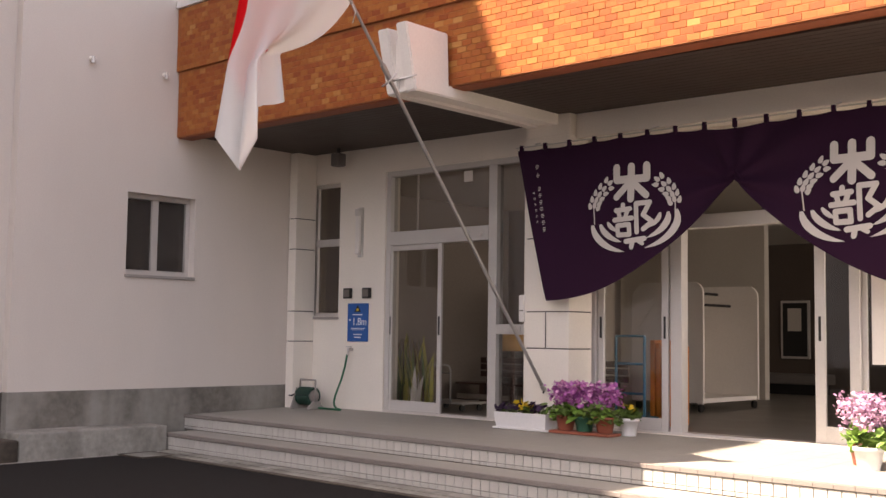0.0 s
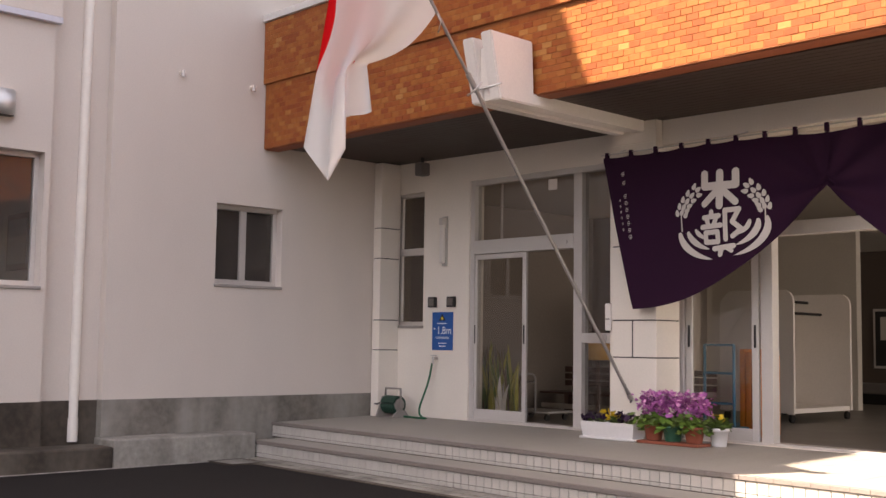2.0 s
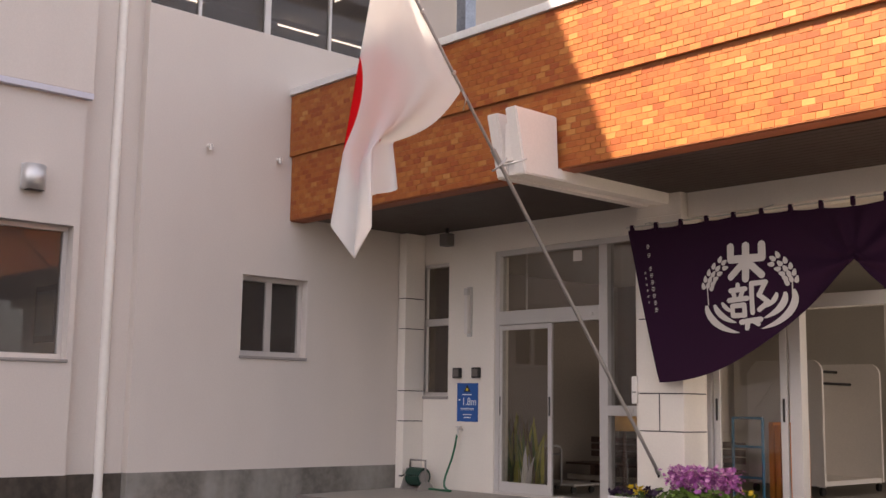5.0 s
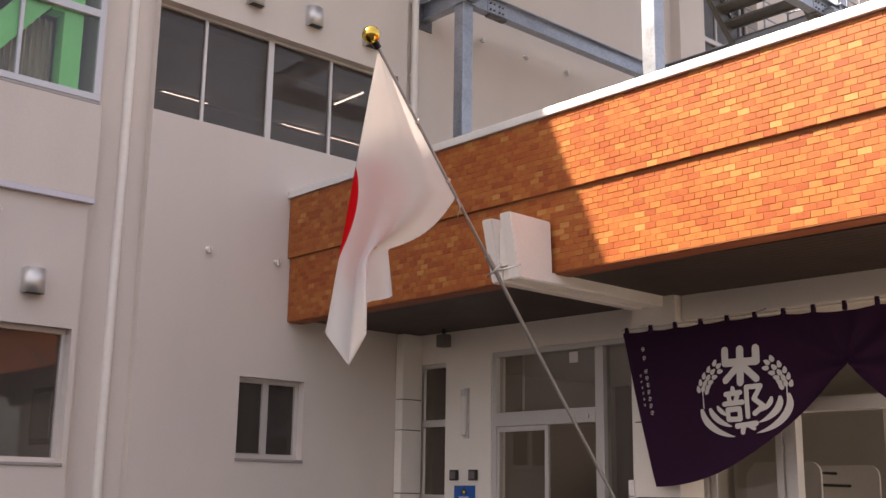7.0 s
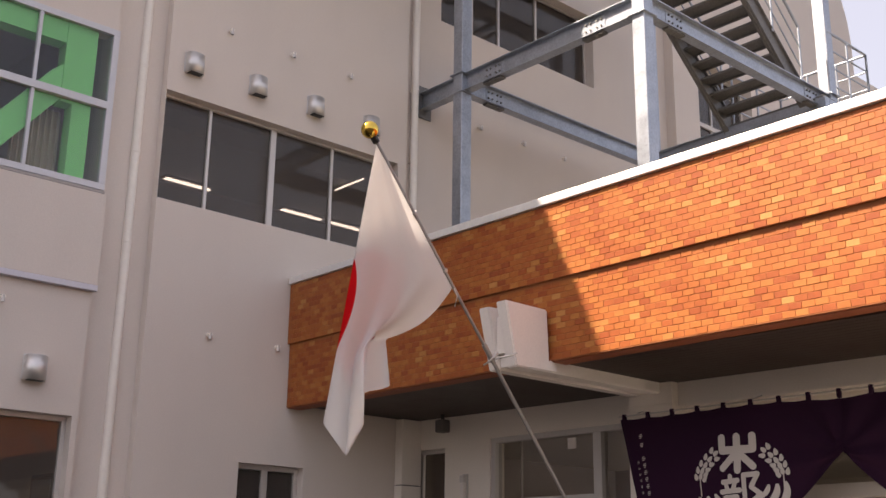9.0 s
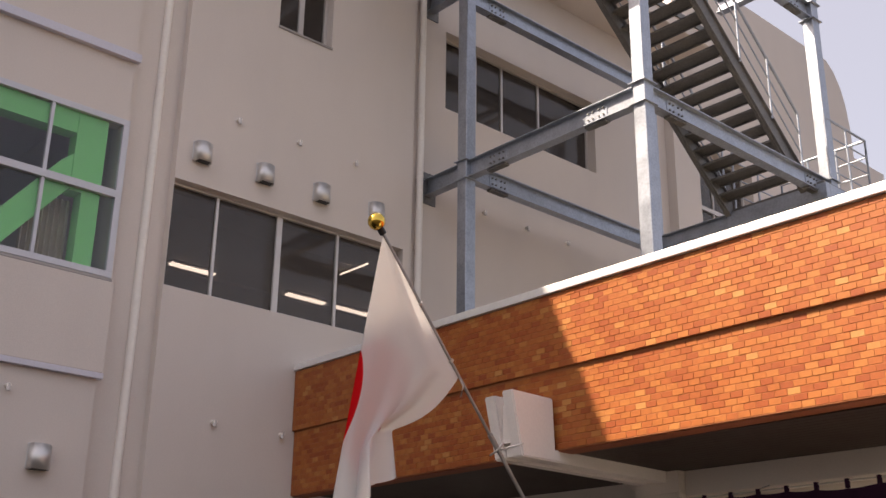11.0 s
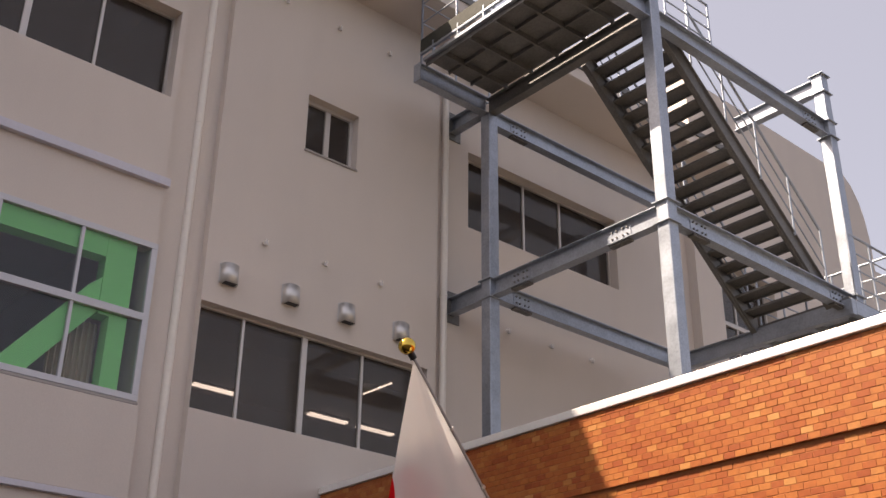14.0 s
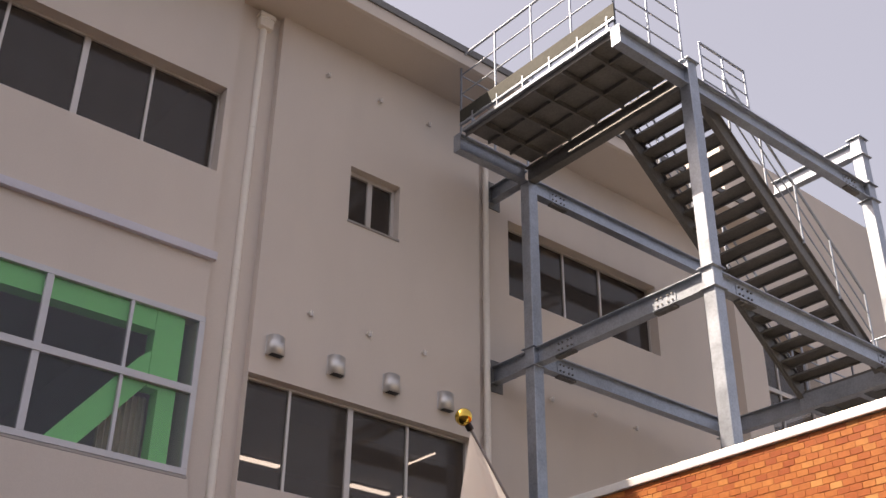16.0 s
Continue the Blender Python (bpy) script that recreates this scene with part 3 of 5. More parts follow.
for y, z in ((6.845, 7.68), (7.74, 7.675), (8.68, 7.67), (4.395, 3.735), (3.53, 3.735)):
    copy_thing(vent, pose(W, y, z))
outlet = thing("wall_outlet", "small white plastic drain outlet on the wall", "outlet", "wall outlets")
part("stub", rod(bmesh.new(), (0, 0, 0), (0.075, 0, 0.0), 0.025, 12), PIPE, outlet)
part("bend", rod(bmesh.new(), (0.055, 0, 0.02), (0.055, 0, -0.055), 0.024, 12), ALU, outlet)
outlet.matrix_basis = pose(W, 6.405, 4.40)
for x, y, z in ((W, 7.35, 4.39), (W, 3.97, 4.42), *[(W, 6.40 + 0.945 * k, z) for z in (8.31, 12.20) for k in range(3)], *[(W - 0.15, 10.91 + 0.95 * k, 8.36) for k in range(3)]):
    copy_thing(outlet, pose(x, y, z))

# ---- porch doors ----


def leaf(x0, x1, z0, z1, y, mat, label, stile=0.06, handles=(1,), foot=0.12):
    """A sliding aluminium door leaf with glass and pull handles."""
    d = thing("sliding_door", label, "door", "sliding doors")
    t = 0.035
    part("stile", B((x0, x0 + stile, y - t / 2, y + t / 2, z0, z1), bevel=0.004), mat, d)
    part("stile", B((x1 - stile, x1, y - t / 2, y + t / 2, z0, z1), bevel=0.004), mat, d)
    part("bottom_rail", B((x0 + stile, x1 - stile, y - t / 2, y + t / 2, z0, z0 + foot), bevel=0.004), mat, d)
    part("top_rail", B((x0 + stile, x1 - stile, y - t / 2, y + t / 2, z1 - 0.06, z1), bevel=0.004), mat, d)
    p = part("pane", B((x0 + stile, x1 - stile, y - 0.003, y + 0.003, z0 + foot, z1 - 0.06)), GLASS, d)
    p.visible_shadow = False
    for h in handles:
        x = x1 - stile / 2 if h > 0 else x0 + stile / 2
        part("handle", B((x - 0.012, x + 0.012, y - t / 2 - 0.006, y - t / 2 + 0.002, z0 + 0.9, z0 + 1.12), bevel=0.003), BLACK, d, "dark recessed pull handle")
    return d


YD = E + 0.06
frame1 = thing("porch_doorway", "aluminium doorway with a glazed transom and side light", "doorway")
part("jamb", B((-9.76, -9.69, YD - 0.04, YD + 0.08, FZ, 3.38), bevel=0.004), ALUW, frame1)
part("post", B((-8.13, -8.01, YD - 0.04, YD + 0.08, FZ, 3.314), bevel=0.004), ALUW, frame1)
part("head", B((-9.69, -7.6, YD - 0.04, YD + 0.08, 3.315, 3.38), bevel=0.004), ALUW, frame1)
part("transom", B((-9.69, -8.13, YD - 0.045, YD + 0.08, 2.475, 2.64), bevel=0.004), ALUW, frame1)
part("side_rail", B((-8.01, -7.6, YD - 0.04, YD + 0.06, 1.42, 1.53), bevel=0.004), ALUW, frame1)
part("letter_slot", B((-7.88, -7.66, YD - 0.05, YD - 0.035, 1.445, 1.505), bevel=0.003), STEEL, frame1)
part("threshold", B((-9.76, -7.6, YD - 0.06, YD + 0.12, FZ, FZ + 0.025)), ALU, frame1)
part("foot_panel", B((-8.01, -7.6, YD - 0.03, YD + 0.03, FZ + 0.025, FZ + 0.14)), ALUW, frame1)
part("lock", rod(bmesh.new(), (-8.24, YD - 0.06, 2.545), (-8.24, YD - 0.04, 2.545), 0.028, 14), STEEL, frame1)
for a, b, c, d in ((-9.69, -8.13, 2.64, 3.315), (-8.01, -7.6, 1.53, 3.315), (-8.01, -7.6, FZ + 0.14, 1.42)):
    p = part("pane", B((a, b, YD + 0.02, YD + 0.026, c, d)), GLASS, frame1)
    p.visible_shadow = False
part("mullion", B((-9.32, -9.30, YD + 0.03, YD + 0.05, 2.64, 3.315)), ALU, frame1)
leaf(-9.72, -8.855, FZ + 0.025, 2.47, YD - 0.005, ALUW, "half-open glazed sliding door with white frame", handles=(-1, 1))
notice = tagged(part("notice_card", B((-8.55, -8.42, YD + 0.008, YD + 0.016, 3.165, 3.29)), WHITE), "small white card stuck to the transom glass", "card")

YE = E + 0.10
frame2 = thing("entrance_doorway", "white aluminium entrance doorway with a transom", "doorway")
part("jamb", B((-6.75, -6.70, YE - 0.05, YE + 0.1, FZ, 3.3), bevel=0.004), ALUW, frame2)
part("post", B((-5.835, -5.71, YE - 0.02, YE + 0.1, FZ, 2.47), bevel=0.004), ALUW, frame2)
part("transom", B((-6.70, -2.2, YE - 0.05, YE + 0.1, 2.47, 2.60), bevel=0.004), ALUW, frame2)
part("head", B((-6.70, -2.2, YE - 0.05, YE + 0.1, 3.24, 3.3)), ALUW, frame2)
part("threshold", B((-6.75, -2.2, YE - 0.05, YE + 0.14, FZ, FZ + 0.02)), ALU, frame2)
part("closer_box", B((-4.86, -4.78, YE - 0.02, YE + 0.06, 2.60, 2.86)), BLACK, frame2)
for a, b in ((-6.70, -4.4), (-4.4, -2.2)):
    p = part("pane", B((a + 0.02, b - 0.02, YE + 0.03, YE + 0.036, 2.6, 3.24)), GLASS, frame2)
    p.visible_shadow = False
leaf(-6.69, -5.86, FZ + 0.02, 2.47, YE - 0.005, ALUW, "glazed sliding entrance door with white frame", stile=0.075, handles=(-1, 1))
leaf(-4.36, -3.95, FZ + 0.02, 2.47, YE - 0.005, ALUW, "open glazed entrance door with white frame", stile=0.095, handles=(-1,), foot=0.15)
leaf(-3.97, -3.0, FZ + 0.02, 2.47, YE + 0.05, ALUW, "glazed entrance door with a white notice", stile=0.06, handles=())
tagged(part("paper_notice", B((-3.86, -3.3, YE + 0.012, YE + 0.02, 1.20, 2.0)), WHITE), "white paper notice stuck on the door glass", "notice")

# ---- hall behind the porch ----
structure("hall_floor", B((W, RX, E + 0.305, 22, 0.3, 0.44)), ROOMF, "dark hall floor", "floor")
structure("hall_ceiling", B((W, RX, E + 0.26, 22, 3.36, 3.5)), ROOM, "hall ceiling", "ceiling")
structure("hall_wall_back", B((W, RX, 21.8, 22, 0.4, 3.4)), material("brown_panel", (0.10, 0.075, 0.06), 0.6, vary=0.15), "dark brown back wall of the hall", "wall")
# out of view; the opening is added only to hold the hall's fill lamp
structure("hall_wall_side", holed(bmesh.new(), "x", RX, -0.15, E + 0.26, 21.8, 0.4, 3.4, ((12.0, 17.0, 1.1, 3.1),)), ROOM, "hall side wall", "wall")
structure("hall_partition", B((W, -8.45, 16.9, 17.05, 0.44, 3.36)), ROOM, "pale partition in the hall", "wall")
# screen and lining added; their dark brown keeps the room inside the door dim
structure("hall_screen", B((W, -10.73, 13.7, 13.8, 0.44, 3.36)), material("dim_room_brown", (0.25, 0.21, 0.185), 0.8, vary=0.08), "grey-brown screen added to dim the room behind the door", "wall")
structure("hall_lining", B((W, W + 0.04, E + 0.305, 13.69, 0.44, 3.36)), bpy.data.materials["dim_room_brown"], "grey-brown lining added to dim the side wall inside the door", "wall")
structure("hall_divider", B((-7.62, -7.5, E + 0.26, 10.6, 0.44, 3.36)), ROOM, "pale wall between porch rooms", "wall")
structure("roof_room", B((W, RX, 16.5, 17.6, 3.5, 4.6)), CONCRETE, "roof edge", "roof")
rack = thing("mobile_rack", "white mobile hanger rack with rounded end panels on castors", "rack")
for y in (13.2, 14.72):
    out = [(-8.56, 0.56), (-7.47, 0.56), (-7.47, 2.0), *[(-7.62 + 0.15 * math.cos(a), 2.0 + 0.15 * math.sin(a)) for a in (0.4, 0.8, 1.2, 1.57)], (-8.41, 2.15), (-8.56, 2.0)]
    bm = bmesh.new()
    prism(bm, out, lambda u, v, w, y=y: Vector((u, y + w, v)), 0.04)
    part("end_panel", bm, WHITE, rack)
part("base_shelf", B((-8.54, -7.49, 13.24, 14.72, 0.56, 0.62)), WHITE, rack)
part("back_panel", B((-8.56, -8.52, 13.24, 14.72, 0.62, 2.0)), WHITE, rack)
for x, z in ((-8.1, 2.04), (-7.9, 1.87)):
    part("hanger_bar", rod(bmesh.new(), (x, 13.24, z), (x, 14.72, z), 0.02), BLACK, rack)
for x in (-8.48, -7.53):
    for y in (13.25, 14.72):
        part("castor", rod(bmesh.new(), (x - 0.02, y, 0.495), (x + 0.02, y, 0.495), 0.055, 14), BLACK, rack)
        part("castor_fork", B((x - 0.03, x + 0.03, y - 0.02, y + 0.02, 0.54, 0.562)), STEEL, rack)
board = thing("notice_board", "framed dark notice board with a pale sheet", "notice board")
part("frame", B((-10.52, -9.90, 21.74, 21.79, 1.02, 2.2), bevel=0.01), ALUW, board)
part("felt", B((-10.47, -9.95, 21.73, 21.739, 1.07, 2.15)), BLACK, board)
part("sheet", B((-10.36, -10.07, 21.72, 21.729, 1.58, 2.04)), ROOM, board)
bench = thing("hall_bench", "low grey upholstered bench in the hall", "bench")
part("seat", B((-9.9, -8.4, 18.9, 19.5, 0.62, 0.80), bevel=0.03), DARK, bench)
part("base", B((-9.8, -8.5, 18.95, 19.45, 0.44, 0.62)), BLACK, bench)
BLUE = material("blue_paint", (0.06, 0.24, 0.42), 0.45, metal=0.1, vary=0.08)
ORANGE = material("orange_plastic", (0.62, 0.20, 0.03), 0.5, vary=0.1)
cart = thing("hand_cart", "blue tubular hand cart behind the entrance glass", "cart")
for x in (-6.98, -6.62):
    part("upright", rod(bmesh.new(), (x, 10.45, 0.52), (x, 10.45, 1.42), 0.016), BLUE, cart)
for z in (1.42, 1.12, 0.8):
    part("crossbar", rod(bmesh.new(), (-6.98, 10.45, z), (-6.62, 10.45, z), 0.014), BLUE, cart)
part("deck", B((-7.02, -6.55, 10.4, 11.1, 0.52, 0.56), bevel=0.01), BLUE, cart)
for x in (-6.95, -6.6):
    for y in (10.5, 11.0):
        part("wheel", rod(bmesh.new(), (x - 0.015, y, 0.485), (x + 0.015, y, 0.485), 0.045, 12), BLACK, cart)
mat_roll = thing("folding_mat", "orange folding mat leaning behind the entrance glass", "mat")
for k in range(3):
    part("panel", B((-6.66 + 0.075 * k, -6.60 + 0.075 * k, 10.62, 11.1, 0.45, 1.38 - 0.03 * k), bevel=0.012), ORANGE, mat_roll)
# room behind the left door
WOODD = material("dark_wood", (0.085, 0.042, 0.032), 0.5, vary=0.2, grain=12, blotch=4)
WOODL = material("pale_wood", (0.34, 0.29, 0.24), 0.6, vary=0.2, grain=12, blotch=4)
settle = thing("wooden_bench", "dark slatted wooden bench on a pale timber frame inside the door", "bench")
for k in range(4):
    part("slat", B((-11.0, -8.4, 12.3 + 0.13 * k, 12.41 + 0.13 * k, 0.70, 0.73), bevel=0.004), WOODD, settle)
for k in range(3):
    part("back_slat", B((-11.0, -8.4, 12.86, 12.89, 0.80 + 0.1 * k, 0.88 + 0.1 * k), bevel=0.004), WOODD, settle)
for x in (-10.5, -9.5, -8.5):
    part("leg", B((x - 0.04, x + 0.04, 12.3, 12.86, 0.44, 0.70)), WOODD, settle)
part("stretcher", B((-10.9, -8.5, 12.22, 12.29, 0.50, 0.57), bevel=0.005), WOODL, settle, "pale timber rail")
trolley = thing("trolley", "grey tubular trolley inside the open door", "trolley")
for x in (-10.15, -9.47):
    part("upright", tube(bmesh.new(), [(x, 10.74, 0.545), (x, 10.5, 0.56), (x, 10.5, 0.97), (x, 10.47, 1.02), (x, 10.40, 1.035), (x, 10.2, 1.03)], 0.013), POLE, trolley)
part("handle", rod(bmesh.new(), (-10.15, 10.5, 0.93), (-9.47, 10.5, 0.93), 0.012), POLE, trolley)
part("deck", B((-10.17, -9.45, 10.72, 11.2, 0.53, 0.56), bevel=0.006), POLE, trolley)
for x in (-10.1, -9.52):
    for y in (10.78, 11.12):
        part("castor", rod(bmesh.new(), (x - 0.014, y, 0.483), (x + 0.014, y, 0.483), 0.043, 12), BLACK, trolley)
        part("castor_fork", B((x - 0.02, x + 0.02, y - 0.015, y + 0.015, 0.515, 0.531)), STEEL, trolley)
stand_lamp = thing("table_lamp", "amber fabric lamp on a dark wooden stand", "lamp")
part("shade", lathe(bmesh.new(), [(0.21, 0), (0.17, 0.24), (0.02, 0.25)], 20, (-9.69, 12.0, 1.20)), material("amber_shade", (0.60, 0.34, 0.11), 0.7), stand_lamp)
part("stand", lathe(bmesh.new(), [(0.12, 0), (0.12, 0.03), (0.03, 0.06), (0.025, 0.77)], 14, (-9.69, 12.0, 0.44)), WOODD, stand_lamp)
LEAF = material("leaf_green", (0.10, 0.16, 0.035), 0.5, vary=0.3, grain=20, bump=0.05)
LEAFY = material("leaf_yellow_green", (0.46, 0.43, 0.10), 0.5, vary=0.25, grain=20, bump=0.05)
BRIGHT = material("leaf_bright_green", (0.16, 0.28, 0.05), 0.5, vary=0.25, grain=20, bump=0.05)
rng = random.Random(7)


def blade(bm, base, way, length, width, bend):
    """One long leaf, arched and tapering."""
    base, side = Vector(base), Vector((-way[1], way[0], 0)).normalized()
    prev = None
    for k in range(6):
        f = k / 5
        p = base + Vector((way[0], way[1], 0)) * bend * f * f * length + Vector((0, 0, length * (f - 0.25 * bend * f * f)))
        h = side * width * (1 - f ** 2 * 0.95) * 0.5
        cur = (bm.verts.new(p - h), bm.verts.new(p + h))
        if prev:
            bm.faces.new((prev[0], prev[1], cur[1], cur[0]))
        prev = cur


vase = thing("leek_bundle", "bundle of long green and yellow leaves standing behind the door glass", "plant")
for mat, count in ((LEAF, 30), (LEAFY, 34), (material("brown_leaf", (0.14, 0.085, 0.045), 0.7, vary=0.3), 16), (WHITE, 20)):
    bm = bmesh.new()
    for _ in range(count):
        a = rng.uniform(0, 6.28)
        blade(bm, (rng.uniform(-10.12, -9.5), rng.uniform(9.98, 10.2), 0.52), (math.cos(a), math.sin(a)), rng.uniform(0.5, 0.95) * (0.6 if mat is WHITE else 1), rng.uniform(0.05, 0.10), rng.uniform(0.02, 0.28))
    tagged(part("foliage", bm, mat, vase), kind="stuff")
part("tub", B((-10.2, -9.42, 9.92, 10.25, 0.44, 0.58), bevel=0.02), BLACK, vase)

# drain cover in front of the steps
drain = thing("drain_cover", "worn square drain cover in an iron frame", "drain cover")
part("frame", B((-10.74, -10.26, 6.62, 6.65, GZ, GZ + 0.014), (-10.74, -10.26, 7.03, 7.06, GZ, GZ + 0.014), (-10.74, -10.71, 6.65, 7.03, GZ, GZ + 0.014), (-10.29, -10.26, 6.65, 7.03, GZ, GZ + 0.014)), DAMP, drain)
part("lid", B((-10.705, -10.295, 6.655, 7.025, GZ, GZ + 0.012), bevel=0.004), CONCRETE, drain)

# ---- things on the porch wall ----
lamp = thing("wall_lamp", "slim frosted white wall lamp", "wall lamp")
part("back_plate", B((-10.215, -10.135, E - 0.03, E - 0.003, 2.35, 2.97), bevel=0.006), ALUW, lamp)
part("diffuser", B((-10.207, -10.143, E - 0.09, E - 0.031, 2.38, 2.94), bevel=0.02), WHITE, lamp)
part("top_cap", B((-10.21, -10.14, E - 0.095, E - 0.031, 2.86, 2.95), bevel=0.01), ALU, lamp)
for x in (-10.38, -10.04):
    s = thing("intercom_box", "small black box on the porch wall", "switch box", "intercom boxes")
    part("case", B((x - 0.065, x + 0.065, E - 0.05, E - 0.003, 1.84, 1.97), bevel=0.008), BLACK, s)
    part("cover", B((x - 0.05, x + 0.05, E - 0.056, E - 0.051, 1.86, 1.95)), DARK, s)
SIGNB = material("sign_blue", (0.012, 0.10, 0.36), 0.4, vary=0.06, bump=0.01)
SIGNW = material("sign_white", (0.80, 0.82, 0.85), 0.5, vary=0.03, bump=0)
SIGNY = material("sign_yellow", (0.75, 0.55, 0.05), 0.5, vary=0.03, bump=0)


def lettering(text, size, mat, m, parent, name="lettering", depth=0.001):
    cu = bpy.data.curves.new(name, "FONT")
    cu.body, cu.size, cu.align_x, cu.align_y, cu.extrude = text, size, "CENTER", "CENTER", depth
    tmp = new(name, cu)
    bpy.context.view_layer.update()
    me = bpy.data.meshes.new_from_object(tmp.evaluated_get(bpy.context.evaluated_depsgraph_get()))
    bpy.data.objects.remove(tmp)
    me.materials.clear()
    me.materials.append(mat)
    ob = new(name, me)
    ob.parent = parent
    ob.matrix_basis = m
    return ob


sign = thing("height_sign", "blue wall sign reading 1.8m with white lines", "sign")
SX, SZ = -10.205, 1.545
part("plate", B((SX - 0.185, SX + 0.185, E - 0.014, E - 0.004, SZ - 0.235, SZ + 0.235), bevel=0.004), SIGNB, sign)
lettering("1.8m", 0.132, SIGNW, pose(SX + 0.035, E - 0.016, SZ + 0.005, 90), sign)
ys = E - 0.0175
bm = bmesh.new()
prism(bm, [(-0.06, 0.13), (0.06, 0.13), (0.0, 0.215)], lambda u, v, w: Vector((SX + u, ys + w, SZ + v)), 0.002)
part("emblem", bm, BLACK, sign)
part("emblem_mark", B((SX - 0.018, SX + 0.018, ys - 0.002, ys - 0.0005, SZ + 0.14, SZ + 0.172)), SIGNY, sign)
for x0, x1, z, h in ((-0.09, 0.08, 0.095, 0.006), (-0.15, -0.125, 0.03, 0.010), (-0.12, 0.13, -0.075, 0.004), (-0.11, 0.12, -0.092, 0.0025), (-0.07, 0.08, -0.15, 0.005), (-0.055, 0.065, -0.185, 0.006)):
    part("text_bar", B((SX + x0, SX + x1, ys, ys + 0.002, SZ + z - h, SZ + z + h)), SIGNW, sign)
HOSE = material("green_hose", (0.010, 0.115, 0.055), 0.4, vary=0.1)
tap = thing("garden_hose", "green hose hanging from a wall tap", "hose")
part("tap", rod(bmesh.new(), (-10.30, E - 0.003, 1.21), (-10.30, E - 0.08, 1.21), 0.018), STEEL, tap)
part("tap_handle", B((-10.34, -10.26, E - 0.08, E - 0.05, 1.235, 1.25), bevel=0.004), STEEL, tap)
part("spout", rod(bmesh.new(), (-10.30, E - 0.07, 1.215), (-10.30, E - 0.08, 1.14), 0.014), STEEL, tap)
bend = ((0.0, 1.15), (-0.015, 1.0), (-0.045, 0.86), (-0.085, 0.74), (-0.115, 0.64), (-0.115, 0.57), (-0.085, 0.52), (-0.02, 0.49), (0.06, 0.482), (0.10, 0.48))
pts = [(-10.31 + u, E - 0.08 - 0.02 * k, z) for k, (u, z) in enumerate(bend)]
pts = [tuple(Vector(p).lerp(Vector(q), s / 3)) for p, q in zip(pts, pts[1:]) for s in range(3)]
part("hose_end", tube(bmesh.new(), [(-10.22 - 0.05 * k, E - 0.26 - 0.012 * math.sin(k * 0.7), 0.481) for k in range(10)], 0.013), HOSE, tap)
part("hose", tube(bmesh.new(), pts, 0.013), HOSE, tap)
reel = thing("hose_reel", "grey portable hose reel wound with green hose", "hose reel")
GREY = material("grey_plastic", (0.30, 0.27, 0.25), 0.5, vary=0.08)
HOSED = material("dark_green_hose", (0.010, 0.045, 0.030), 0.45, vary=0.15)
rx, ry, rz = -10.78, E - 0.30, FZ - 0.012
for dx, top in ((-0.15, 0.26), (0.15, 0.10)):
    bm = bmesh.new()
    prism(bm, [(-0.15, 0), (0.15, 0), (0.05, top), (-0.05, top)], lambda u, v, w, dx=dx: Vector((rx + dx + w - 0.012, ry + u, rz + v)), 0.024)
    part("side_frame", bm, GREY, reel)
part("handle", tube(bmesh.new(), [(rx - 0.15, ry, rz + 0.24), (rx - 0.14, ry, rz + 0.36), (rx + 0.14, ry, rz + 0.36), (rx + 0.15, ry, rz + 0.08)], 0.014), GREY, reel)
for k in range(6):
    bm = bmesh.new()
    x = rx - 0.105 + 0.042 * k
    tube(bm, [(x, ry + 0.095 * math.cos(a * 0.35), rz + 0.16 + 0.095 * math.sin(a * 0.35)) for a in range(19)], 0.021, 6)
    part("hose_coil", bm, HOSED, reel)
part("drum", rod(bmesh.new(), (rx - 0.13, ry, rz + 0.16), (rx + 0.13, ry, rz + 0.16), 0.075, 20), GREY, reel)
part("crank", tube(bmesh.new(), [(rx - 0.16, ry, rz + 0.19), (rx - 0.20, ry, rz + 0.19), (rx - 0.20, ry - 0.09, rz + 0.16), (rx - 0.25, ry - 0.09, rz + 0.16)], 0.010), BLACK, reel)
cam_box = thing("security_camera", "small brown camera box hung under the soffit", "camera box")
part("case", B((-10.45, -10.31, 9.30, 9.44, 3.48, 3.64), bevel=0.015), DARK, cam_box)
part("stem", rod(bmesh.new(), (-10.38, 9.37, 3.64), (-10.38, 9.37, 3.716), 0.025), BLACK, cam_box)
letter = thing("meter_box", "white plastic box on the pillar side", "box")
part("case", B((-7.345, -7.275, 9.185, 9.26, 1.55, 1.83), bevel=0.012), WHITE, letter)
part("lid_seam", B((-7.34, -7.28, 9.18, 9.184, 1.66, 1.675)), GREY, letter)

# ---- entrance curtain ----
NX0, NX1, NA = -7.29, -2.37, -4.83        # sides and the gathered point
NY, NZ = 9.10, 3.325
PURPLE = material("purple_cloth", (0.028, 0.008, 0.025), 0.85, vary=0.12, grain=200, blotch=2, bump=0.1, spec=0.15)
CLOTHW = material("white_dyed_cloth", (0.62, 0.57, 0.54), 0.85, vary=0.06, grain=200, bump=0.05, spec=0.15)


def hem(x):
    """The curtain's lower edge: low at the tips, drawn up to the middle."""
    f = abs(x - NA) / (NX1 - NA - 0.42)
    return 2.825 - 1.065 * (1 - (1 - min(f, 1)) ** 1.95) + (0.0 if f <= 1 else 7.45 * (f - 1))


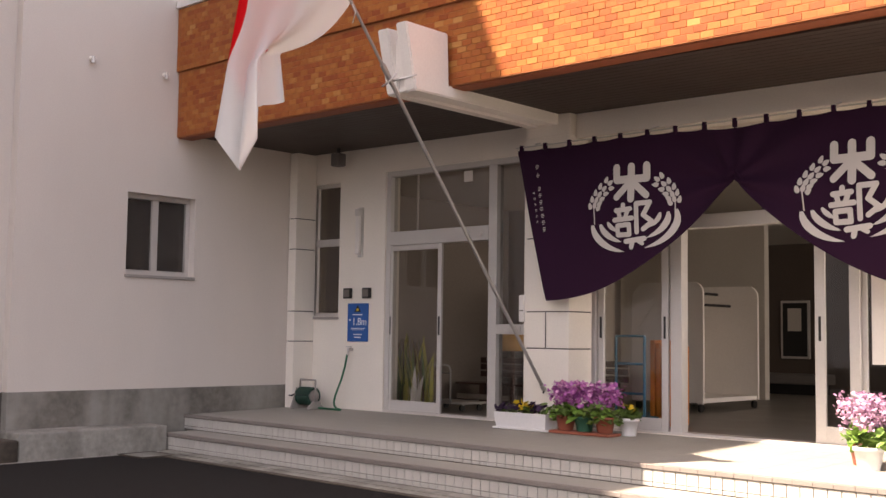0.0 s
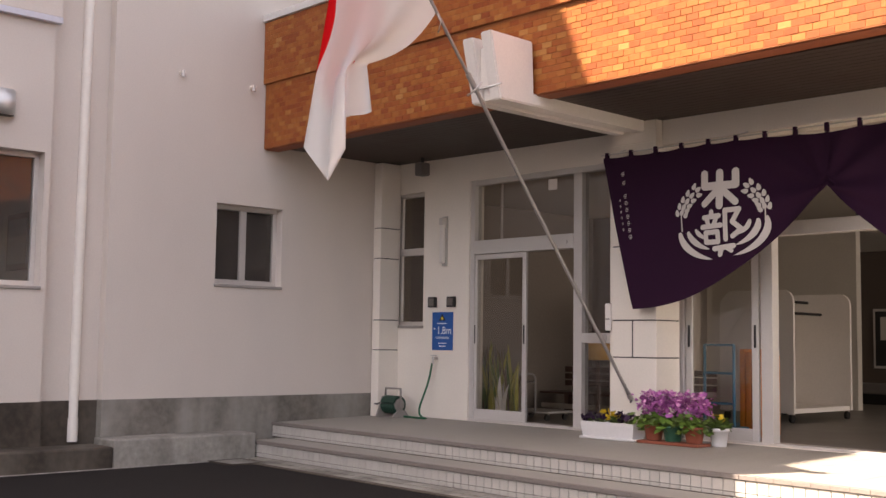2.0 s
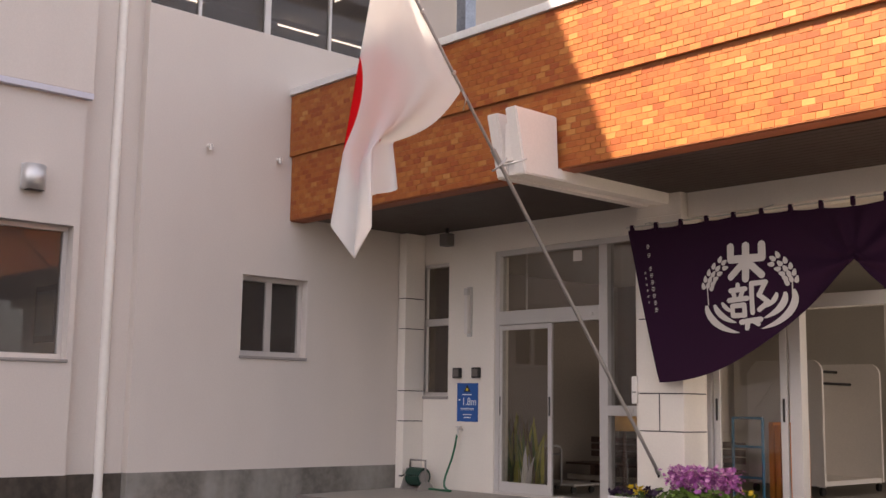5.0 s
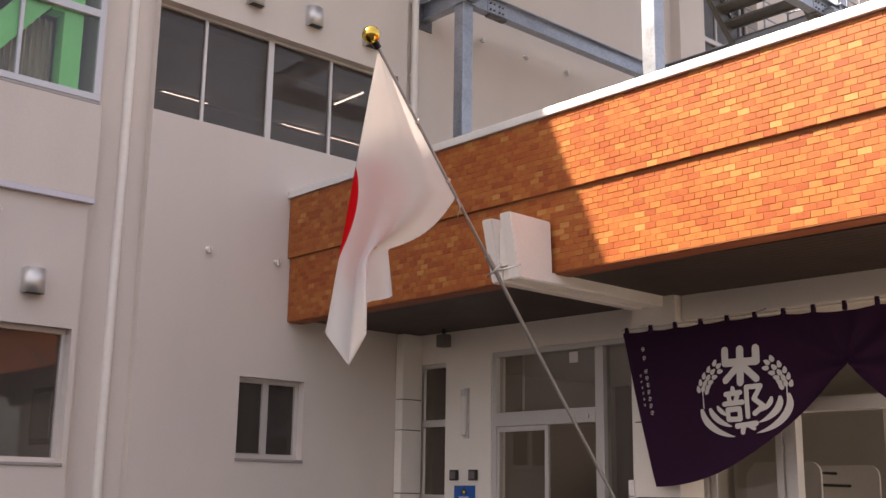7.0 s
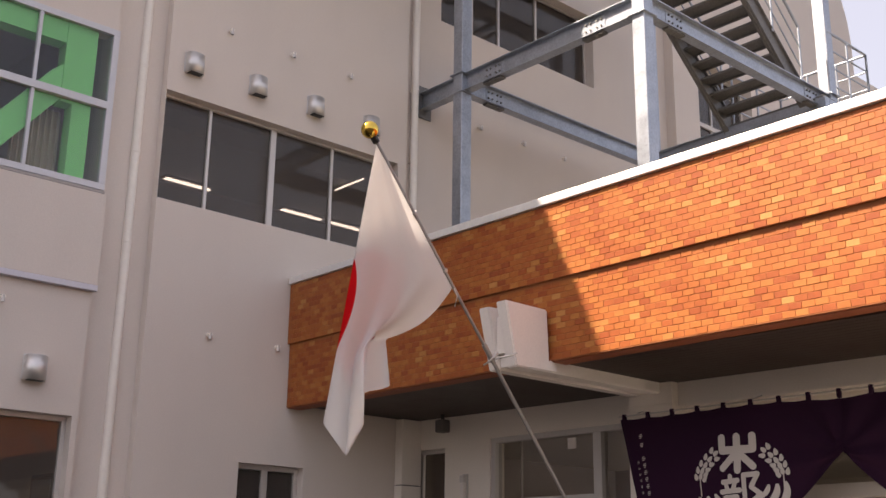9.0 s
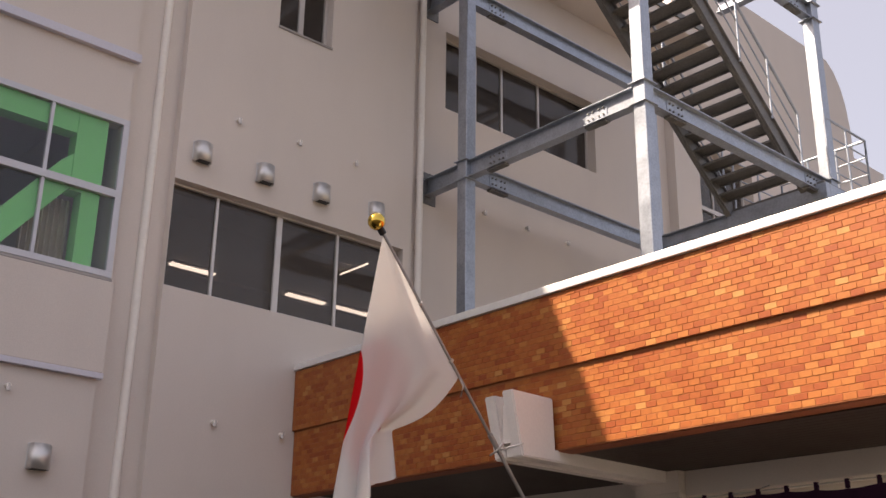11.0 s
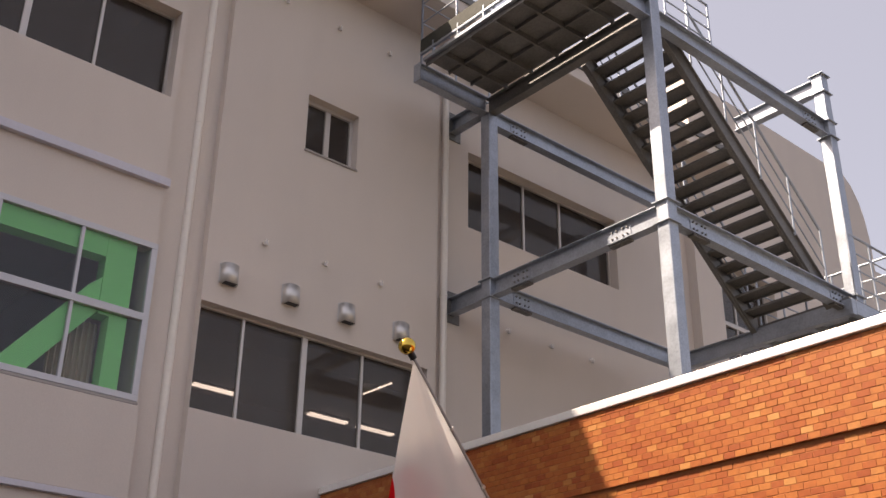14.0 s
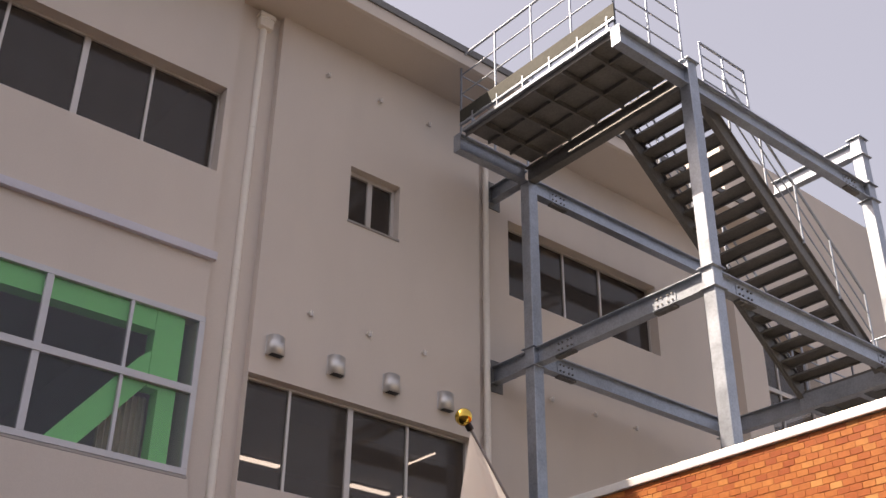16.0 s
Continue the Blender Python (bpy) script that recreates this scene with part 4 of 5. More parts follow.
def cloth(x, z):
    """How far the cloth hangs out of its plane."""
    d = max(0.0, 1 - math.hypot(x - NA, z - 2.81) / 1.6)
    a = math.atan2(z - 2.81, abs(x - NA))
    return NY + 0.018 * math.sin(5.1 * x + 1.3 * z) + 0.030 * d ** 1.3 * math.sin(9 * a) + 0.012 * math.sin(2.3 * x - 2.1 * z + 0.7 * math.sin(3 * z)) - 0.03 * (3.4 - z)


noren = thing("entrance_curtain", "dark purple cloth curtain with white crests, drawn up in the middle", "curtain")
bm = bmesh.new()
cols, rws, net = 150, 40, []
for i in range(cols + 1):
    x = NX0 + (NX1 - NX0) * i / cols
    top = NZ - 0.035 * math.exp(-((x - NA) / 0.35) ** 2) - 0.012 * abs(math.sin(math.pi * (x - NX0 - 0.03) / (NX1 - NX0 - 0.06) * 16))
    col = []
    for k in range(rws + 1):
        f = k / rws
        z = top + (hem(x) - top) * f
        col.append(bm.verts.new((x, cloth(x, z), z)))
    net.append(col)
for a, b in zip(net, net[1:]):
    for k in range(rws):
        f = bm.faces.new((a[k], b[k], b[k + 1], a[k + 1]))
        f.smooth = True
ob = part("cloth", bm, PURPLE, noren)
part("rod", rod(bmesh.new(), (NX0 - 0.05, NY + 0.02, NZ + 0.035), (NX1 + 0.05, NY + 0.02, NZ + 0.035), 0.007), ALUW, noren)
for k in range(17):
    x = NX0 + 0.03 + (NX1 - NX0 - 0.06) * k / 16
    part("loop", B((x - 0.017, x + 0.017, NY - 0.005, NY + 0.035, NZ - 0.03, NZ + 0.052), bevel=0.004), PURPLE, noren)
for x in (NX0 + 0.2, NA - 0.9, NA + 0.9):
    part("hook", rod(bmesh.new(), (x, NY + 0.02, NZ + 0.05), (x, 9.31, NZ + 0.11), 0.008), STEEL, noren)


def crest(cx, cz, s):
    """The white crest: two characters between ears of grain, above leaves and a ribbon."""
    bm = bmesh.new()

    def put(outline):
        vs = [bm.verts.new((cx + s * u, cloth(cx + s * u, cz + s * v) - 0.012, cz + s * v)) for u, v in outline]
        bm.faces.new(vs)

    def stroke(a, b, w):
        a, b = Vector(a), Vector(b)
        d = (b - a).normalized()
        n = Vector((-d.y, d.x)) * w / 2
        steps = max(1, int((b - a).length / 0.12))
        for i in range(steps):
            p, q = a.lerp(b, i / steps), a.lerp(b, (i + 1) / steps)
            put([p - n, q - n, q + n, p + n])
        for c, g in ((a, -1), (b, 1)):
            put([c + Vector((math.cos(t), math.sin(t))) * w / 2 for t in [math.atan2(d.y, d.x) + (math.pi / 2 + math.pi * i / 6) * 1 + (0 if g < 0 else math.pi) for i in range(7)]])

    def grain_of(c, length, width, ang):
        ca, sa = math.cos(ang), math.sin(ang)
        out = []
        for i in range(10):
            t = 2 * math.pi * i / 10
            u, v = length / 2 * math.cos(t), width / 2 * math.sin(t) * (1 - 0.35 * math.cos(t))
            out.append((c[0] + u * ca - v * sa, c[1] + u * sa + v * ca))
        put(out)

    def swoosh(c, r, a0, a1, w, e=0.64):
        prev = None
        for i in range(13):
            f = i / 12
            a = a0 + (a1 - a0) * f
            h = w * math.sin(math.pi * min(1, 0.08 + 0.92 * f)) ** 0.7 / 2
            cur = [(c[0] + (r + g * h) * math.cos(a), c[1] + e * (r + g * h) * math.sin(a)) for g in (-1, 1)]
            if prev:
                put([prev[0], cur[0], cur[1], prev[1]])
            prev = cur

    t = 0.075
    for u in (-0.175, -0.015, 0.145):
        stroke((u, 0.37), (u, 0.26), t)
    stroke((-0.175, 0.25), (0.145, 0.25), t)
    stroke((-0.015, 0.25), (-0.015, 0.06), t)
    stroke((-0.03, 0.22), (-0.175, 0.085), t * 0.9)
    stroke((0.0, 0.22), (0.15, 0.085), t * 0.9)
    # lower character: left part and right part
    t = 0.048
    stroke((-0.10, 0.005), (-0.10, -0.03), t)
    stroke((-0.18, -0.045), (-0.02, -0.035), t)
    stroke((-0.15, -0.06), (-0.135, -0.12), t)
    stroke((-0.05, -0.055), (-0.075, -0.12), t)
    stroke((-0.20, -0.135), (0.0, -0.125), t)
    for a, b in (((-0.165, -0.19), (-0.035, -0.185)), ((-0.165, -0.19), (-0.16, -0.28)), ((-0.035, -0.185), (-0.03, -0.28)), ((-0.16, -0.28), (-0.03, -0.28))):
        stroke(a, b, t)
    stroke((0.045, 0.01), (0.05, -0.26), t)
    stroke((0.045, 0.01), (0.19, 0.015), t)
    stroke((0.19, 0.015), (0.12, -0.10), t)
    stroke((0.12, -0.10), (0.21, -0.17), t)
    stroke((0.21, -0.17), (0.12, -0.235), t)
    # ears of grain
    for g in (-1, 1):
        for i in range(5):
            f = i / 4
            mid = Vector((0.445 - 0.05 * f - 0.13 * f * f, 0.01 + 0.21 * f))
            run = Vector((-0.05 - 0.26 * f, 0.21)).normalized()
            for lane in (-1, 0, 1):
                c = mid + Vector((run.y, -run.x)) * 0.052 * lane + run * (0.02 if lane == 0 else 0.0)
                grain_of((g * c.x, c.y), 0.072, 0.046, math.atan2(run.y, g * run.x) - g * 0.5 * lane)
        stroke((g * 0.45, 0.0), (g * 0.44, -0.16), 0.012)
    # leaves below
    for i, (r, w, cut) in enumerate(((0.465, 0.085, 0.0), (0.375, 0.075, 0.04), (0.295, 0.055, 0.12))):
        swoosh((0, -0.15 + 0.03 * i), r, math.pi * (1.02 + 0.04 * i), math.pi * (1.44 - cut), w)
        swoosh((0, -0.13 + 0.03 * i), r, -math.pi * (-0.07 + 0.05 * i), -math.pi * (0.41 - cut), w)
    stroke((-0.07, -0.345), (0.13, -0.325), 0.05)
    stroke((0.0, -0.36), (-0.01, -0.40), 0.05)
    stroke((0.07, -0.35), (0.11, -0.37), 0.04)
    part("crest", bm, CLOTHW, noren, "white crest with two characters and ears of grain")


crest(-5.87, 2.66, 1.0)
crest(-3.73, 2.66, 1.0)
for cx, zs in ((-7.03, (3.13, 3.04, 2.90, 2.83, 2.76, 2.69, 2.62, 2.55, 2.48)), (-7.10, (2.86, 2.80, 2.74, 2.68, 2.62, 2.56))):
    small = 1.0 if cx > -7.05 else 0.6
    for z in zs:
        x = cx + 0.14 * (3.12 - z) / 0.7
        for v, wide in ((0.016, 0.016), (0.0, 0.02), (-0.016, 0.013)):
            bm = bmesh.new()
            bm.faces.new([bm.verts.new((x + u * wide * small, cloth(x, z) - 0.014, z + v * small + h * small)) for u, h in ((-1, -0.0045), (1, -0.003), (1, 0.0045), (-1, 0.003))])
            part("text_bar", bm, CLOTHW, noren)

# ---- flagpole and flag ----
BALL, BASE = Vector((-6.44, 4.99, 5.15)), Vector((-7.01, 9.19, 0.866))
way = (BASE - BALL).normalized()
pole = thing("flagpole", "slanting steel flagpole topped with a gold ball", "flagpole")
part("lower_tube", rod(bmesh.new(), BASE, BALL + way * 2.2, 0.0175, 14), POLE, pole)
part("upper_tube", rod(bmesh.new(), BALL + way * 2.25, BALL + way * 0.06, 0.014, 14), POLE, pole)
part("joint_sleeve", rod(bmesh.new(), BALL + way * 2.12, BALL + way * 2.3, 0.024, 14), POLE, pole)
bm = bmesh.new()
bmesh.ops.create_uvsphere(bm, u_segments=24, v_segments=16, radius=0.072, matrix=Matrix.Translation(BALL))
for f in bm.faces:
    f.smooth = True
part("finial", bm, GOLD, pole, "shiny gold ball")
part("finial_neck", rod(bmesh.new(), BALL + way * 0.06, BALL + way * 0.12, 0.03, 14), BLACK, pole)
part("socket", rod(bmesh.new(), BASE, BASE - way * 0.07, 0.026, 14), STEEL, pole)
part("socket_pin", rod(bmesh.new(), BASE + Vector((0, 0.008, -0.015)), BASE + Vector((0.03, -0.05, -0.03)), 0.009, 8), BLACK, pole)
for k in (0.78, 1.35):
    part("ring", rod(bmesh.new(), BALL + way * k, BALL + way * (k + 0.02), 0.026, 12), STEEL, pole)
clip_at = BALL + way * 2.27
part("clamp", tube(bmesh.new(), [clip_at + Vector((0.0, 0.03, 0.02)), clip_at + Vector((0.03, 0.01, -0.01)), clip_at + Vector((0.10, 0.12, 0.03)), clip_at + Vector((0.16, 0.16, 0.05))], 0.009), STEEL, pole)
part("clamp_hook", tube(bmesh.new(), [clip_at + Vector((-0.07, -0.02, -0.05)), clip_at + Vector((0, -0.025, -0.03)), clip_at + Vector((0.06, 0.02, 0.05))], 0.009), STEEL, pole)

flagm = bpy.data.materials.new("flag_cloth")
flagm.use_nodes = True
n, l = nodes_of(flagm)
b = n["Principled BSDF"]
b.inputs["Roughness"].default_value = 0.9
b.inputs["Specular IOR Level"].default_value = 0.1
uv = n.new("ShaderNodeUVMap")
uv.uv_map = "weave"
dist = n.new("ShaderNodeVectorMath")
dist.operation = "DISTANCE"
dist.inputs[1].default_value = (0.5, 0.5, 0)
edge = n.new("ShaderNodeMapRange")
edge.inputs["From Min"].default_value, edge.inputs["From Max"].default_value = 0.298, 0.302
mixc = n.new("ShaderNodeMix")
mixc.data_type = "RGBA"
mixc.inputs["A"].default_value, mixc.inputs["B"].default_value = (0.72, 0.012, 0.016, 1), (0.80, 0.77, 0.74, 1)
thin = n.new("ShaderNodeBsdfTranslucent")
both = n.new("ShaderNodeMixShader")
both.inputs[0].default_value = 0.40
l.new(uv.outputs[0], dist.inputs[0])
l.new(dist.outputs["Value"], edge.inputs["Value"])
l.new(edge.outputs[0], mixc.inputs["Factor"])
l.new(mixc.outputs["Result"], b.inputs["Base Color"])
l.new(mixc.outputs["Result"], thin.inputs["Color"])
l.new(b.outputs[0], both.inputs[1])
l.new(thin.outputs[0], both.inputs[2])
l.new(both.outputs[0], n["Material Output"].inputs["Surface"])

# The cloth hangs from the pole's tip in two layers that meet in a fold along the free side.
TOP, LOW = BALL + way * 0.12, BALL + way * 1.52
FLY, TIP = Vector((-6.50, 5.32, 3.13)), Vector((-6.43, 4.80, 2.62))


CORNER, NOTCH = Vector((-6.485, 4.687, 2.77)), Vector((-6.62, 5.36, 3.52))
SIDE = Vector((-6.302, 4.92, 2.774))
LOBE, LAP = Vector((-6.385, 4.822, 2.55)), Vector((-6.40, 4.985, 3.02))


def glide(stops, f):
    """A smooth line through a few places given with their shares of the way."""
    for (a, p), (b, q) in zip(stops, stops[1:]):
        if f <= b:
            s = (f - a) / (b - a)
            return p.lerp(q, s * s * (3 - 2 * s))
    return stops[-1][1]


def flag_point(f, g):
    """f: 0 at the free side, 1 at the pole side; g: 0 at the top, 1 at the bottom."""
    free = TOP.lerp(CORNER, g) + Vector((0.02, -0.02, 0.0)) * math.sin(math.pi * g)
    if g < 0.42:
        held = TOP.lerp(LOW, g / 0.42)
    else:
        h = (g - 0.42) / 0.58
        held = LOW.lerp(NOTCH, h / 0.55) + Vector((0, 0.05, -0.06)) * math.sin(math.pi * h / 0.55) if h < 0.55 else NOTCH.lerp(FLY, (h - 0.55) / 0.45)
    p = free.lerp(held, f)
    low = glide(((0, CORNER), (0.3, LOBE), (0.5, SIDE), (0.66, LAP), (1, FLY)), f)
    p += (low - CORNER.lerp(FLY, f)) * g ** 3
    ripple = 0.040 * math.sin(9.5 * f + 2.5 * g) * min(1, 4 * f) * g + 0.018 * math.sin(23 * f - 3 * g) * g
    return p + Vector((0.74, -0.67, 0)) * ripple


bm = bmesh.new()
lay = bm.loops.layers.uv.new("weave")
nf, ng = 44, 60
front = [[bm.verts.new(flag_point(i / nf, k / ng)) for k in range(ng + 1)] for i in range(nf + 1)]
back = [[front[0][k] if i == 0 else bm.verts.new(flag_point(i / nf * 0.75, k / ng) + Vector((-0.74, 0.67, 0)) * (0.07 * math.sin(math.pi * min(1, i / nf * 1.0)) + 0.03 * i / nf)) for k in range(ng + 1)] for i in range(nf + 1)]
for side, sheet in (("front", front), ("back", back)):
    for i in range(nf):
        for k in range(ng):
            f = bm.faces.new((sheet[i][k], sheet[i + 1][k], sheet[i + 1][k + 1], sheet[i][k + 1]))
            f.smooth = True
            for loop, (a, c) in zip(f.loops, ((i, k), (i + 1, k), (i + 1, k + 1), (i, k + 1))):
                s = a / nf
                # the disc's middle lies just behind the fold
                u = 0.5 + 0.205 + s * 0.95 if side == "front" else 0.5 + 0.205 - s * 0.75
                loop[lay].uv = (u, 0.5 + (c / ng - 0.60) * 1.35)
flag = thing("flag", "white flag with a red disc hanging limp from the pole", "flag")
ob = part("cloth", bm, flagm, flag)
part("cord", tube(bmesh.new(), [LOW, LOW + Vector((0.02, 0.03, -0.08)), LOW + Vector((0.0, 0.02, -0.17))], 0.006), CLOTHW, flag)

# ---- planters and flowers ----
SOIL = material("potting_soil", (0.035, 0.025, 0.02), 0.95, vary=0.3, bump=0.4)
TERRA = material("terracotta_plastic", (0.30, 0.085, 0.05), 0.6, vary=0.1)
POTG = material("green_plastic", (0.03, 0.12, 0.075), 0.5, vary=0.1)
POTW = material("white_plastic", (0.70, 0.68, 0.68), 0.45, vary=0.05)
MAGENTA = material("magenta_petal", (0.50, 0.14, 0.43), 0.6, vary=0.25, grain=25, bump=0)
PINK = material("pink_petal", (0.70, 0.33, 0.55), 0.6, vary=0.2, grain=25, bump=0)
PALE = material("pale_pink_petal", (0.52, 0.30, 0.44), 0.6, vary=0.25, grain=25, bump=0)
DKPURP = material("dark_petal", (0.035, 0.012, 0.045), 0.6, vary=0.3, grain=25, bump=0)
YELLOW = material("yellow_petal", (0.72, 0.50, 0.03), 0.6, vary=0.2, grain=25, bump=0)


def petals(bm, c, r, count=5):
    """One open flower: petals round a middle, tilted at random."""
    c = Vector(c)
    q = Euler((rng.uniform(-0.9, 0.9) + 0.6, rng.uniform(-0.7, 0.7), rng.uniform(0, 6.28))).to_matrix()
    for i in range(count):
        a = 2 * math.pi * i / count
        d, s = Vector((math.cos(a), math.sin(a), 0.25)), Vector((-math.sin(a), math.cos(a), 0)) * 0.42
        bm.faces.new([bm.verts.new(c + q @ (p * r)) for p in (Vector((0, 0, 0)), d * 0.6 - s, d * 1.05 - s * 0.4, d * 1.05 + s * 0.4, d * 0.6 + s)])


def leaf_shape(bm, c, r, lean):
    c = Vector(c)
    q = Euler((lean[0], lean[1], rng.uniform(0, 6.28))).to_matrix()
    bm.faces.new([bm.verts.new(c + q @ (Vector(p) * r)) for p in ((0, -1, -0.1), (0.55, -0.35, 0), (0.5, 0.35, 0.05), (0, 1, -0.1), (-0.5, 0.35, 0.05), (-0.55, -0.35, 0))])


def clump(parent, name, mat, place, spread, count, size, leafy=False):
    bm = bmesh.new()
    for _ in range(count):
        p = [place[i] + max(-0.8, min(0.8, rng.gauss(0, 0.45))) * spread[i] for i in range(3)]
        if leafy:
            leaf_shape(bm, p, size * rng.uniform(0.6, 1.2), (rng.uniform(-0.9, 0.9), rng.uniform(-0.9, 0.9)))
        else:
            petals(bm, p, size * rng.uniform(0.7, 1.2))
    return tagged(part(name, bm, mat, parent), kind="stuff")


def zf(y):
    return FF + (FZ - FF) * (y - S1) / (E - S1)


def trough(x0, x1, y0, y1, h, mat, label):
    p = thing("planter", label, "planter")
    z = zf((y0 + y1) / 2)
    bm = bmesh.new()
    t = 0.02
    outer = [(x0 + t, y0 + t), (x1 - t, y0 + t), (x1 - t, y1 - t), (x0 + t, y1 - t)]
    rim = [(x0, y0), (x1, y0), (x1, y1), (x0, y1)]
    inner = [(x0 + t, y0 + t), (x1 - t, y0 + t), (x1 - t, y1 - t), (x0 + t, y1 - t)]
    lv = [[bm.verts.new((x, y, zz)) for x, y in ring] for ring, zz in ((outer, z + 0.01), (rim, z + h - 0.03), (rim, z + h), (inner, z + h), (inner, z + h - 0.04))]
    for a, b in zip(lv, lv[1:]):
        for i in range(4):
            bm.faces.new((a[i], a[(i + 1) % 4], b[(i + 1) % 4], b[i]))
    bm.faces.new(lv[0])
    part("box", bm, mat, p)
    part("tray", B((x0 - 0.01, x1 + 0.03, y0 - 0.01, y1 + 0.01, z, z + 0.022), bevel=0.006), mat, p)
    part("soil", B((x0 + t, x1 - t, y0 + t, y1 - t, z + h - 0.06, z + h - 0.035)), SOIL, p)
    return p, z + h


def pot(x, y, r, h, mat, label, lift=0.0):
    p = thing("flower_pot", label, "flower pot", "flower pots")
    z = zf(y) + lift
    part("pot", lathe(bmesh.new(), [(r * 0.72, 0), (r * 0.95, h * 0.82), (r * 1.06, h * 0.82), (r * 1.06, h), (r * 0.94, h), (r * 0.9, h * 0.86)], 20, (x, y, z), cap=False), mat, p)
    part("soil", lathe(bmesh.new(), [(0.001, h * 0.86), (r * 0.92, h * 0.87)], 16, (x, y, z), cap=False), SOIL, p)
    part("base", lathe(bmesh.new(), [(0.001, 0.002), (r * 0.73, 0.002)], 16, (x, y, z), cap=False), mat, p)
    return p, z + h


p, top = trough(-7.45, -6.79, 8.93, 9.15, 0.17, POTW, "white plastic trough of dark and yellow pansies on the porch")
clump(p, "foliage", LEAF, (-7.15, 9.04, top + 0.02), (0.40, 0.12, 0.05), 110, 0.035, True)
clump(p, "dark_blossom", DKPURP, (-7.3, 9.02, top + 0.05), (0.18, 0.10, 0.05), 26, 0.035)
clump(p, "yellow_blossom", YELLOW, (-7.12, 9.02, top + 0.07), (0.12, 0.10, 0.06), 16, 0.032)
clump(p, "dark_blossom", DKPURP, (-7.0, 9.02, top + 0.05), (0.14, 0.10, 0.05), 18, 0.035)
tray = thing("pot_tray", "long red-brown plastic tray under the flower pots", "tray")
zt = zf(8.95)
part("tray", B((-6.76, -6.06, 8.94, 9.16, zt, zt + 0.028), bevel=0.008), TERRA, tray)
for x, m, lab in ((-6.63, TERRA, "terracotta pot of magenta flowers"), (-6.41, POTG, "green pot of magenta flowers"), (-6.17, TERRA, "terracotta pot with bushy magenta flowers")):
    p, top = pot(x, 9.05, 0.10, 0.15, m, lab, 0.03)
    clump(p, "foliage", LEAF, (x, 9.03, top + 0.03), (0.20, 0.16, 0.10), 90, 0.045, True)
    clump(p, "foliage", BRIGHT, (x, 9.0, top + 0.02), (0.20, 0.16, 0.10), 60, 0.045, True)
    clump(p, "blossom", MAGENTA, (x, 9.05, top + 0.20), (0.21, 0.15, 0.13), 280, 0.021)
    clump(p, "blossom", PINK, (x, 9.03, top + 0.24), (0.20, 0.15, 0.11), 70, 0.019)
p, top = pot(-6.01, 9.22, 0.092, 0.17, POTW, "white pot with a few pansies")
clump(p, "foliage", LEAF, (-6.01, 9.22, top + 0.04), (0.15, 0.12, 0.07), 70, 0.04, True)
clump(p, "blossom", YELLOW, (-5.98, 9.19, top + 0.10), (0.10, 0.08, 0.05), 6, 0.03)
for x, y, m in ((-3.50, 8.62, TERRA), (-3.22, 8.66, TERRA), (-3.36, 8.36, POTW)):
    p, top = pot(x, y, 0.11, 0.17, m, "pot of pale pink flowers standing in the sun")
    clump(p, "foliage", BRIGHT, (x, y, top + 0.05), (0.20, 0.16, 0.10), 90, 0.045, True)
    clump(p, "blossom", PALE, (x, y, top + 0.25), (0.22, 0.18, 0.16), 380, 0.016)

# ---- steel outside stair ----
XA, XB, YA, YC = -10.10, -7.03, 9.39, 13.58
ZJ, ZT = 8.17, 11.2
ROOF = 4.4975
KICK = material("brown_toe_board", (0.040, 0.041, 0.033), 0.7, metal=0.2, vary=0.3, grain=20, blotch=4)
stair = thing("steel_stair", "galvanised steel outside stair with landing, standing on the canopy roof", "stair")


def beam_of(a, b, h=0.25, w=0.14, t=0.014):
    """An I-beam from a to b, level, lying along x or y."""
    a, b = Vector(a), Vector(b)
    bm = bmesh.new()
    if abs(b.x - a.x) > abs(b.y - a.y):
        x0, x1, y, z = min(a.x, b.x), max(a.x, b.x), a.y, a.z
        box(bm, x0, x1, y - w / 2, y + w / 2, z + h / 2 - t, z + h / 2)
        box(bm, x0, x1, y - w / 2, y + w / 2, z - h / 2, z - h / 2 + t)
        box(bm, x0, x1, y - t / 2, y + t / 2, z - h / 2 + t, z + h / 2 - t)
    else:
        y0, y1, x, z = min(a.y, b.y), max(a.y, b.y), a.x, a.z
        box(bm, x - w / 2, x + w / 2, y0, y1, z + h / 2 - t, z + h / 2)
        box(bm, x - w / 2, x + w / 2, y0, y1, z - h / 2, z - h / 2 + t)
        box(bm, x - t / 2, x + t / 2, y0, y1, z - h / 2 + t, z + h / 2 - t)
    return bm


def splice(c, along):
    """A bolted splice plate on a beam."""
    c = Vector(c)
    d = Vector((1, 0, 0)) if along == "x" else Vector((0, 1, 0))
    s = Vector((0, 1, 0)) if along == "x" else Vector((1, 0, 0))
    p = part("splice_plate", B((c.x - 0.17 * d.x - 0.016 * s.x, c.x + 0.17 * d.x + 0.016 * s.x, c.y - 0.17 * d.y - 0.016 * s.y, c.y + 0.17 * d.y + 0.016 * s.y, c.z - 0.075, c.z + 0.075)), ZINC, stair)
    for i in (-0.12, -0.05, 0.05, 0.12):
        for k in (-0.045, 0.045):
            q = c + d * i
            part("bolt", rod(bmesh.new(), q - s * 0.034 + Vector((0, 0, k)), q + s * 0.034 + Vector((0, 0, k)), 0.014, 6), ZINCD, p)
        q = c + d * i + Vector((0, 0, -0.155))
        part("bolt", B((q.x - 0.045, q.x + 0.045, q.y - 0.045, q.y + 0.045, q.z, q.z + 0.028)), ZINCD, p)


